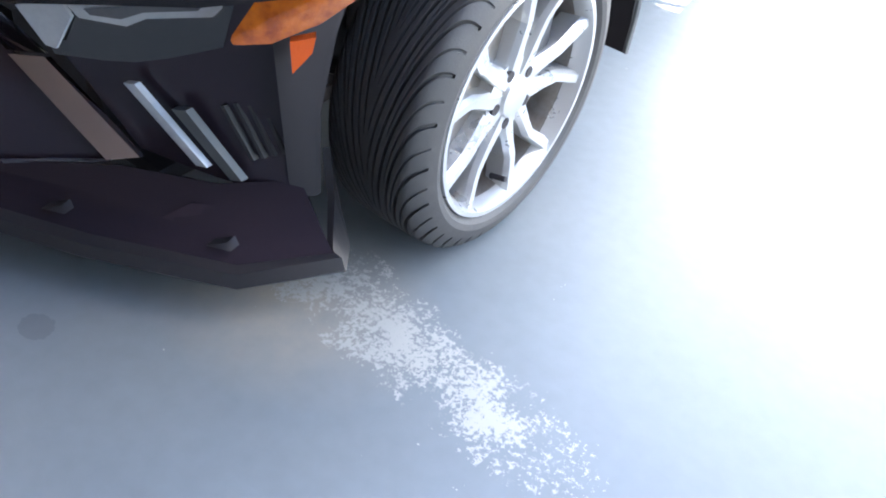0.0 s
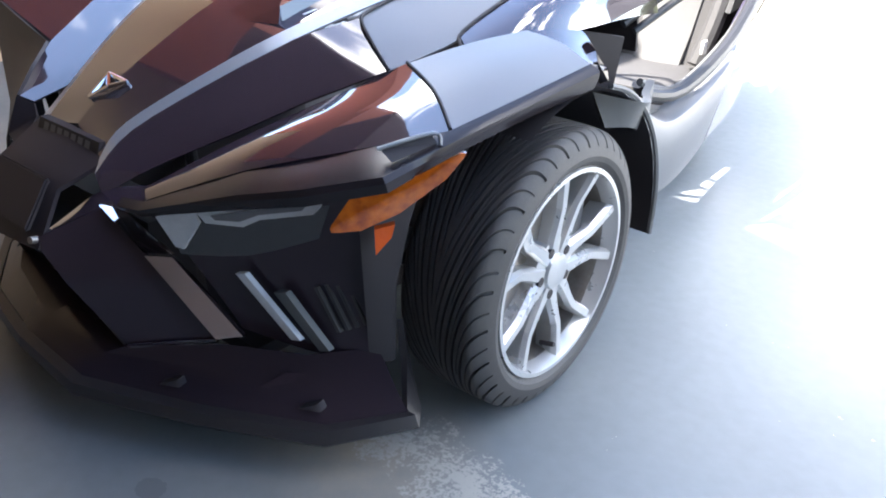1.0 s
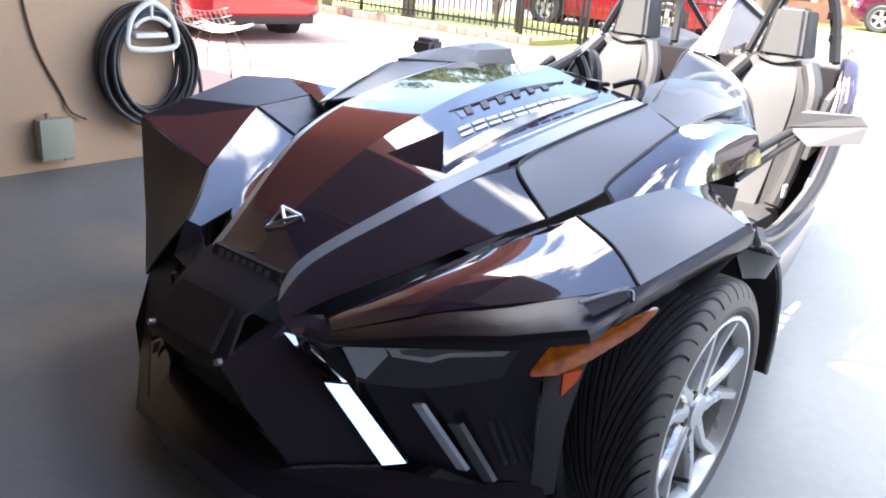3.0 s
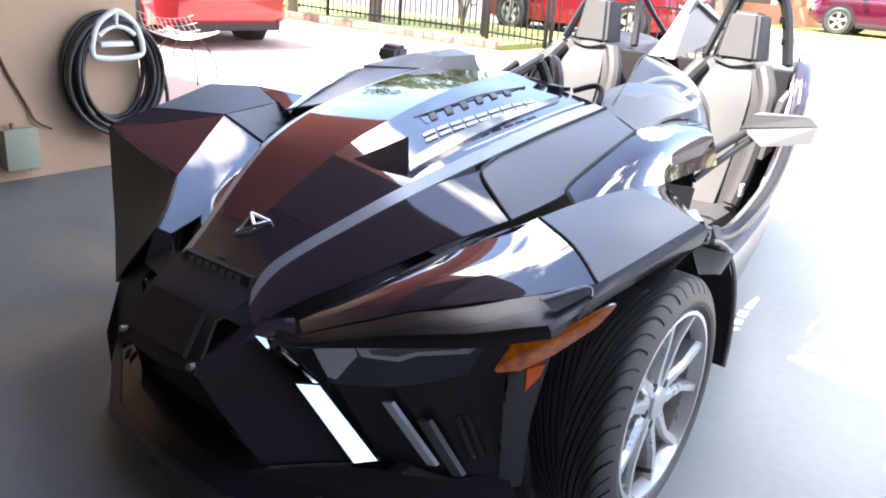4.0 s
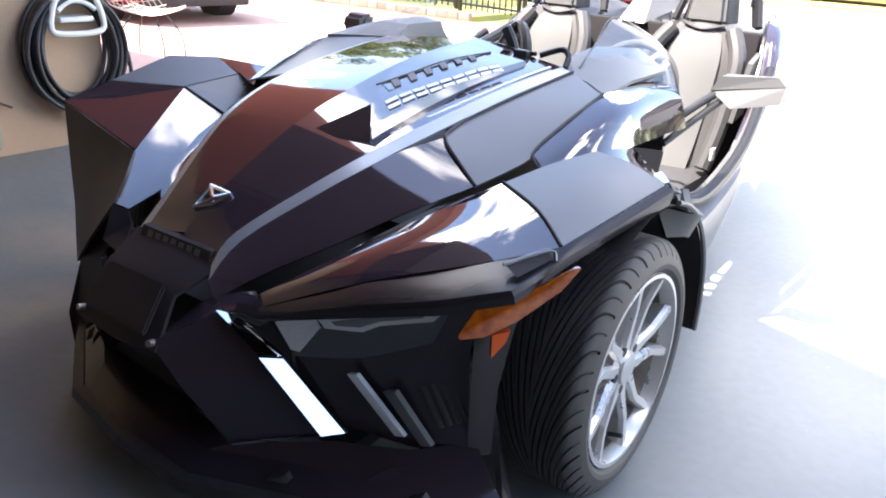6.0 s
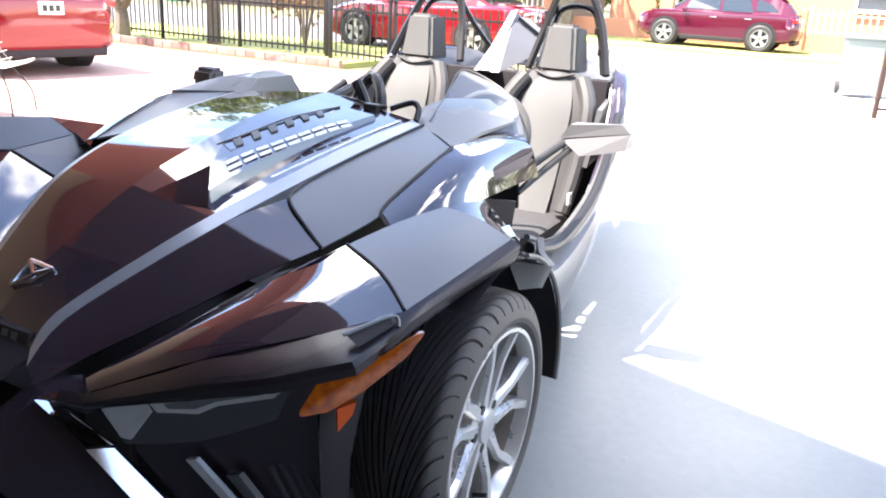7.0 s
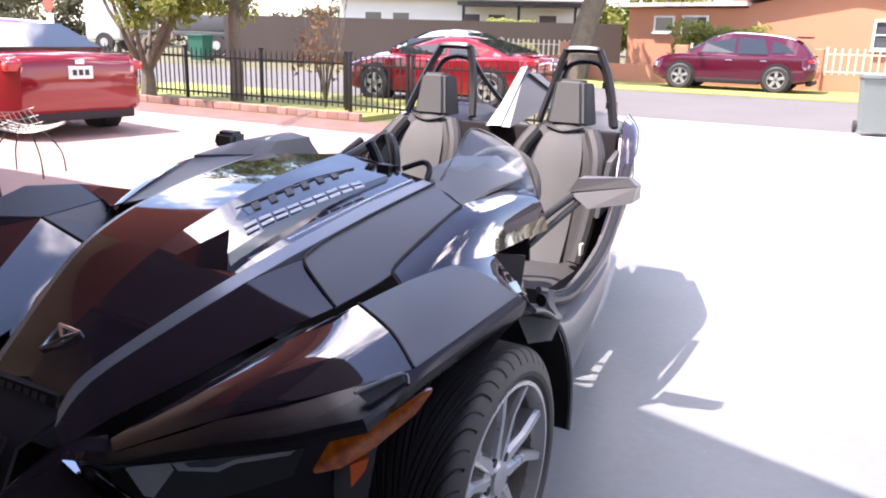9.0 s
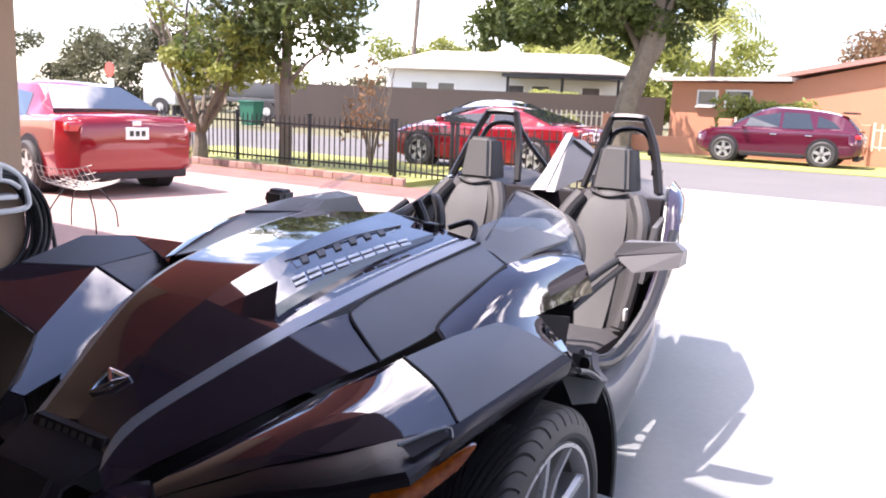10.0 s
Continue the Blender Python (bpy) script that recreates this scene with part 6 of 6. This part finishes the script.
for k in range(130):
    base_pts, _ = lm[int(r2.integers(0, len(lm)))]
    p = Vector(base_pts[-1]).lerp(Vector(base_pts[-2]), float(r2.uniform(0, 0.7)))
    d = Vector((float(r2.normal(0, 0.35)), float(r2.normal(0, 0.3)), float(r2.uniform(0.1, 0.6))))
    lm.append(([tuple(p), tuple(p + d * 0.5 + Vector((0.03, 0, 0))), tuple(p + d)], 0.010))
clb = [(float(rng.uniform(-0.2, 1.9)), float(rng.normal(0, 0.5)), float(rng.uniform(1.4, 3.0)), float(rng.uniform(0.22, 0.45))) for _ in range(24)]
tree("half_bare_tree", -11.5, 9.6, 0.02, [(0, 0, 0), (0.02, 0, 0.35), (0, 0, 0.62)], lm, clb, 150, 0.08, LEAFY, "half-bare tree with forked grey stems and yellow-green leaves", 0.17, 4)
# thin dry bush by the gate post
lm = []
for k in range(14):
    a = 2.4 * k
    lm.append(([(0, 0, 0.02), (0.12 * math.cos(a), 0.1 * math.sin(a), 0.6), (0.35 * math.cos(a), 0.25 * math.sin(a), 1.3), (0.55 * math.cos(a + 0.4), 0.3 * math.sin(a), 1.9)], 0.014))
clb = [(float(rng.normal(0, 0.33)), float(rng.normal(0, 0.2)), float(rng.uniform(0.5, 1.9)), 0.3) for _ in range(12)]
tree("dry_shrub", -7.45, 10.1, 0.02, [(0, 0, 0), (0, 0, 0.2), (0.02, 0, 0.5)], lm, clb, 26, 0.06, LEAFR, "thin dry shrub with rusty leaves by the gate post", 0.02, 8)
# big street tree
cl3 = [(float(rng.normal(-1.5, 2.0)), float(rng.normal(0, 1.6)), float(rng.uniform(4.0, 8.5)), float(rng.uniform(0.7, 1.3))) for _ in range(60)]
cl3 += [(-2.6 - 0.5 * k, 0, 4.0 + 0.1 * k, 0.8) for k in range(6)]
tree("street_tree", -8.35, 25.0, 0.0, [(0, 0, 0), (0.1, 0, 0.8), (0.35, 0, 2.0), (0.8, 0, 3.3), (1.0, 0, 4.6), (0.9, 0, 6.0)],
     [([(0.6, 0, 2.6), (1.15, 0, 3.4), (1.25, 0, 4.2), (1.6, 0, 5.2)], 0.24), ([(0.7, 0, 3.0), (0.0, 0, 4.2), (-1.2, 0, 5.2)], 0.16), ([(0.9, 0, 4.5), (0.2, 0.5, 5.5), (-1.0, 0.8, 6.6)], 0.12)],
     cl3, 420, 0.15, LEAFA, "large street tree with a thick forked trunk", 0.46, 11)


def palm(name, x, y, h, fronds, length, label, seed):
    t = tagged(empty(name, pose(x, y, 0)), label, "palm")
    part("trunk", tube(bmesh.new(), [(0, 0, 0), (0.1, 0, h * 0.5), (0.05, 0, h)], 0.16, 8, False, 0.11), BARK, t)
    r = np.random.default_rng(seed)
    for k in range(fronds):
        a, up = float(r.uniform(0, 6.283)), float(r.uniform(-0.1, 0.9))
        bm = bmesh.new()
        spine = refine([Vector((0.05, 0, h)), Vector((0.05 + 0.45 * length * math.cos(a), 0.45 * length * math.sin(a), h + 0.40 * length * up + 0.1)), Vector((0.05 + length * math.cos(a), length * math.sin(a), h + 0.2 * length * up - 0.35 * length))], 7)
        side = Vector((-math.sin(a), math.cos(a), 0))
        for i in range(1, len(spine) - 1):
            for d in (-1, 1):
                w = 0.28 * length * math.sin(math.pi * i / len(spine)) + 0.05
                p, q = spine[i], spine[i + 1]
                tip = p.lerp(q, 0.5) + side * d * w + Vector((0, 0, -0.35 * w)) + (q - p) * 0.8
                vs = [bm.verts.new(v) for v in (p, q.lerp(p, 0.35), tip)]
                bm.faces.new(vs)
        part("frond", bm, LEAFY, t, smooth=0)


palm("bushy_palm", -14.4, 32.5, 1.3, 44, 2.3, "bushy young palm behind the boundary wall", 2)
palm("tall_palm", -10.5, 44.0, 6.2, 26, 3.0, "tall palm behind the orange house", 3)
palm("tall_palm", -20.0, 46.0, 5.0, 26, 2.8, "tall palm behind the white house", 4)


def bush(name, x, y, z, spread, clumps, leaf, label, seed, per=160, size=0.1):
    r = np.random.default_rng(seed)
    t = tagged(empty(name, pose(x, y, z)), label, "shrub")
    part("stem", tube(bmesh.new(), [(0, 0, 0), (0.02, 0, spread[2] * 0.4), (0, 0.02, spread[2] * 0.7)], 0.05, 7), BARK, t)
    c = [(float(r.uniform(-spread[0], spread[0])), float(r.uniform(-spread[1], spread[1])), float(r.uniform(0.35, 1.0)) * spread[2], float(r.uniform(0.35, 0.6)) * min(1.0, spread[2])) for _ in range(clumps)]
    leaf_cloud("foliage", c, per, size, leaf, t, seed)
    return t


bush("garden_bush", -4.05, 27.2, 0.0, (1.25, 0.5, 1.75), 20, LEAFY, "rounded yellow-green bush in front of the orange house", 21)


def far_trees(name, x0, x1, y, h0, h1, leaf, seed, n=60, per=130, size=0.5):
    r = np.random.default_rng(seed)
    c = [(float(r.uniform(x0, x1)), y + float(r.normal(0, 2)), float(r.uniform(h0, h1)), float(r.uniform(1.0, 2.0))) for _ in range(n)]
    ob = leaf_cloud(name, c, per, size, leaf, None, seed)
    return tagged(ob, "distant band of dark green trees", "trees", kind="stuff")


far_trees("far_trees", -75, -42, 42, 0.8, 6.0, LEAFD, 31, 55, 300, 0.22)
far_trees("far_trees", -45, -12, 62, 1.0, 6.6, LEAFY, 32, 90, 300, 0.25)
far_trees("far_trees", -4, 6, 50, 2.0, 5.6, LEAFR, 33, 26, 500, 0.16)
far_trees("far_trees", 8, 40, 55, 1.0, 5.5, LEAFA, 34, 60, 260, 0.25)
far_trees("far_trees", -42, -28, 50, 0.5, 3.0, LEAFD, 35, 30, 300, 0.22)


# bins, sign, pole, wires, lorry
def bin_(name, x, y, w, h, mat, label):
    t = tagged(empty(name, pose(x, y, 0, 0, 0, 10)), label, "bin")
    bm = bmesh.new()
    hexa(bm, [(-w * 0.40, -w * 0.42, 0.05), (w * 0.40, -w * 0.42, 0.05), (w * 0.40, w * 0.42, 0.05), (-w * 0.40, w * 0.42, 0.05)],
         [(-w / 2, -w / 2, h - 0.08), (w / 2, -w / 2, h - 0.08), (w / 2, w / 2, h - 0.08), (-w / 2, w / 2, h - 0.08)])
    part("body", bm, mat, t, smooth=0)
    part("lid", box(bmesh.new(), 0, 0, h - 0.04, w * 1.08, w * 1.12, 0.07, 0.02), mat, t)
    part("handle", cyl(bmesh.new(), (-w * 0.4, w * 0.6, h - 0.12), (w * 0.4, w * 0.6, h - 0.12), 0.018), mat, t)
    for d in (-1, 1):
        part("wheel", cyl(bmesh.new(), (d * w * 0.42, w * 0.42, 0.10), (d * w * 0.50, w * 0.42, 0.10), 0.10), RUBBER, t)


bin_("grey_wheelie_bin", 1.28, 12.9, 0.54, 0.95, BINGREY, "pale grey wheeled refuse bin beside the drive")
bin_("green_wheelie_bin", -24.6, 23.6, 0.75, 1.1, BINGRN, "green wheeled refuse bin across the street")
pole = tagged(empty("utility_pole", pose(-27.6, 40, 0)), "tall leaning wooden utility pole", "pole")
part("shaft", tube(bmesh.new(), [(-0.2, 0, 0), (0.0, 0, 4.0), (0.35, 0, 9.5)], 0.17, 10, False, 0.12), BARK, pole)
part("cross_arm", box(bmesh.new(), 0.3, 0, 8.8, 2.2, 0.1, 0.12), BARK, pole)
wire = tagged(link("overhead_wire", tube(bmesh.new(), [(-9.4, 30, 4.9), (-4, 28, 4.75), (2, 26, 5.0), (12, 24, 6.0)], 0.012, 6), BLACKM, None), "thin black overhead wire above the street", "wire")
tagged(link("wire_box", box(bmesh.new(), -8.6, 29.6, 4.75, 1.1, 0.25, 0.26, 0.06), BLACKM, None), "dark cable splice box hanging on the overhead wire", "cable box")
sg = tagged(empty("road_sign", pose(-36.5, 25, 0)), "red octagonal road sign with a white plate on a steel post", "road sign")
part("post", cyl(bmesh.new(), (0, 0, 0), (0, 0, 2.6), 0.04), STEEL, sg)
bm = cyl(bmesh.new(), (0, -0.06, 2.35), (0, -0.03, 2.35), 0.42, None, 8)
part("sign_plate", bm, TAIL, sg)
part("white_plate", box(bmesh.new(), 0.1, -0.07, 1.45, 0.55, 0.03, 0.85), WHITE, sg)
lorry = tagged(empty("white_lorry", pose(-33.0, 29.5, 0, 0, 0, 200)), "white flatbed lorry parked far down the street", "lorry")
part("cab", box(bmesh.new(), 3.2, 0, 1.7, 2.0, 2.3, 2.2, 0.2), WHITEW, lorry)
part("windscreen", box(bmesh.new(), 3.9, 0, 2.1, 0.65, 2.0, 0.8, 0.08), CARGLASS, lorry)
part("flatbed", box(bmesh.new(), -1.0, 0, 1.05, 6.2, 2.3, 0.25, 0.04), GREYPL, lorry)
part("load_box", box(bmesh.new(), -2.4, 0, 1.6, 3.0, 2.0, 0.8, 0.06), GREYPL, lorry)
for x in (-3.8, -2.4, -1.0, 0.6):
    part("stake", box(bmesh.new(), x, -1.1, 1.7, 0.07, 0.07, 1.1), BLACKM, lorry)
for x in (3.1, -2.0, -3.2):
    for d in (-1, 1):
        w_ = part("wheel", cyl(bmesh.new(), (x, d * 1.0, 0.5), (x, d * 1.22, 0.5), 0.5, None, 24), RUBBER, lorry)
        part("hub", cyl(bmesh.new(), (x, d * 1.18, 0.5), (x, d * 1.25, 0.5), 0.22, None, 16), SILVER, w_)

# ---------------------------------------------------------------- things by the carport wall
HOSEM = material("black_hose_rubber", (0.02, 0.02, 0.022), 0.45, 0.0, (0.04, 0.04, 0.042), 12, 90, 0.6, bump=0.1, bscale=300)
hose = tagged(empty("garden_hose", pose(-2.90, 0.80, 0)), "coiled black garden hose hanging on the wall", "hose")
r = np.random.default_rng(9)
for k in range(13):
    a, b, dx = 0.195 + 0.0085 * k, 0.265 + 0.006 * k, 0.015 + 0.024 * (k % 4)
    pts = [(dx + 0.006 * math.sin(3 * t + k), a * math.sin(t) * (1 + 0.02 * math.sin(2 * t + k)) + 0.008 * math.sin(k), 0.565 - 0.01 * (k % 3) + b * math.cos(t)) for t in np.linspace(0, 2 * math.pi, 29)[:-1]]
    part("coil", tube(bmesh.new(), pts, 0.0125, 8, True), HOSEM, hose)
part("hose_end", tube(bmesh.new(), [(0.04, -0.14, 0.33), (0.05, -0.06, 0.21), (0.05, 0.05, 0.15), (0.06, 0.16, 0.12)], 0.0125, 8), HOSEM, hose)
part("hose_end", tube(bmesh.new(), [(0.03, 0.16, 0.80), (0.04, 0.29, 0.62), (0.05, 0.33, 0.40), (0.05, 0.31, 0.25)], 0.0125, 8), HOSEM, hose)
hang = tagged(empty("hose_hanger", pose(-2.925, 0.80, 0.78)), "pale grey plastic hose hanger on the wall", "hose hanger")
bm = tube(bmesh.new(), [(0.12, -0.155, -0.09), (0.12, -0.12, 0.05), (0.12, -0.03, 0.125), (0.12, 0.03, 0.125), (0.12, 0.12, 0.05), (0.12, 0.155, -0.09), (0.12, 0.09, -0.125), (0.12, -0.09, -0.125)], 0.017, 8, True)
part("front_frame", bm, WHITE, hang)
bm = tube(bmesh.new(), [(0.12, -0.11, -0.0), (0.115, -0.06, 0.035), (0.11, 0.0, 0.05), (0.115, 0.06, 0.035), (0.12, 0.11, 0.0)], 0.014, 8)
cyl(bm, (0.112, 0, 0.05), (0.12, 0, 0.12), 0.014)
part("web", bm, WHITE, hang)
part("saddle", box(bmesh.new(), 0.06, 0, -0.05, 0.12, 0.2, 0.03, 0.01), WHITE, hang)
eb = tagged(empty("electrical_box", pose(-2.93, 0.225, 0.065)), "grey-green weathered electrical box low on the wall", "electrical box")
GREENB = material("grey_green_box_paint", (0.33, 0.35, 0.27), 0.6, 0.0, (0.26, 0.28, 0.21), 8, 60, 0.7)
part("body", box(bmesh.new(), 0.04, 0, 0.12, 0.08, 0.17, 0.22, 0.008), GREENB, eb)
part("cover", box(bmesh.new(), 0.085, 0, 0.125, 0.014, 0.18, 0.225, 0.005), GREENB, eb)
part("latch", box(bmesh.new(), 0.09, 0.05, 0.008, 0.02, 0.05, 0.012), STEEL, eb)
part("conduit_stub", cyl(bmesh.new(), (0.03, -0.02, 0.22), (0.03, -0.02, 0.26), 0.012), BRICK, eb)
CABLE = material("brown_cable", (0.14, 0.08, 0.05), 0.6, 0.0, None, 12, 90, 0.6)
tagged(link("wall_cable", tube(bmesh.new(), [(-2.92, 0.14, 1.20), (-2.92, 0.15, 0.90), (-2.92, 0.20, 0.65), (-2.92, 0.30, 0.42), (-2.91, 0.34, 0.32), (-2.90, 0.42, 0.27)], 0.007, 7), CABLE, None), "thin brown cable stapled to the stucco wall", "cable")

# wire chair behind the wall's end
WIREM = material("white_wire", (0.55, 0.53, 0.50), 0.4, 0.6, (0.42, 0.40, 0.37), 9, 60, 0.6)
ch = tagged(empty("wire_chair", pose(-5.45, 3.0, -0.01, 0, 0, 30)), "white wire mesh garden chair on thin legs", "chair")
bm = bmesh.new()
for k in range(11):
    u = -0.27 + 0.054 * k
    tube(bm, [(u, 0.25, 0.43 + 0.5 * u * u), (u, 0.0, 0.40 + 0.7 * u * u), (u, -0.22, 0.46 + 0.6 * u * u), (u * 0.9, -0.36, 0.62 + 0.4 * u * u)], 0.004, 5)
for k in range(9):
    v = -0.34 + 0.07 * k
    zc = 0.40 + 1.2 * max(0, -v - 0.1) ** 1.2 + 0.15 * max(0, v) 
    tube(bm, [(-0.28, v, zc + 0.05), (-0.14, v, zc + 0.012), (0, v, zc), (0.14, v, zc + 0.012), (0.28, v, zc + 0.05)], 0.004, 5)
part("mesh_seat", bm, WIREM, ch)
for sx in (-0.2, 0.2):
    for sy in (-0.18, 0.2):
        part("leg", tube(bmesh.new(), [(sx * 0.6, sy * 0.6, 0.40), (sx * 1.1, sy * 1.1, 0.2), (sx * 1.2, sy * 1.2, 0.0)], 0.008, 6), BLACKM, ch)
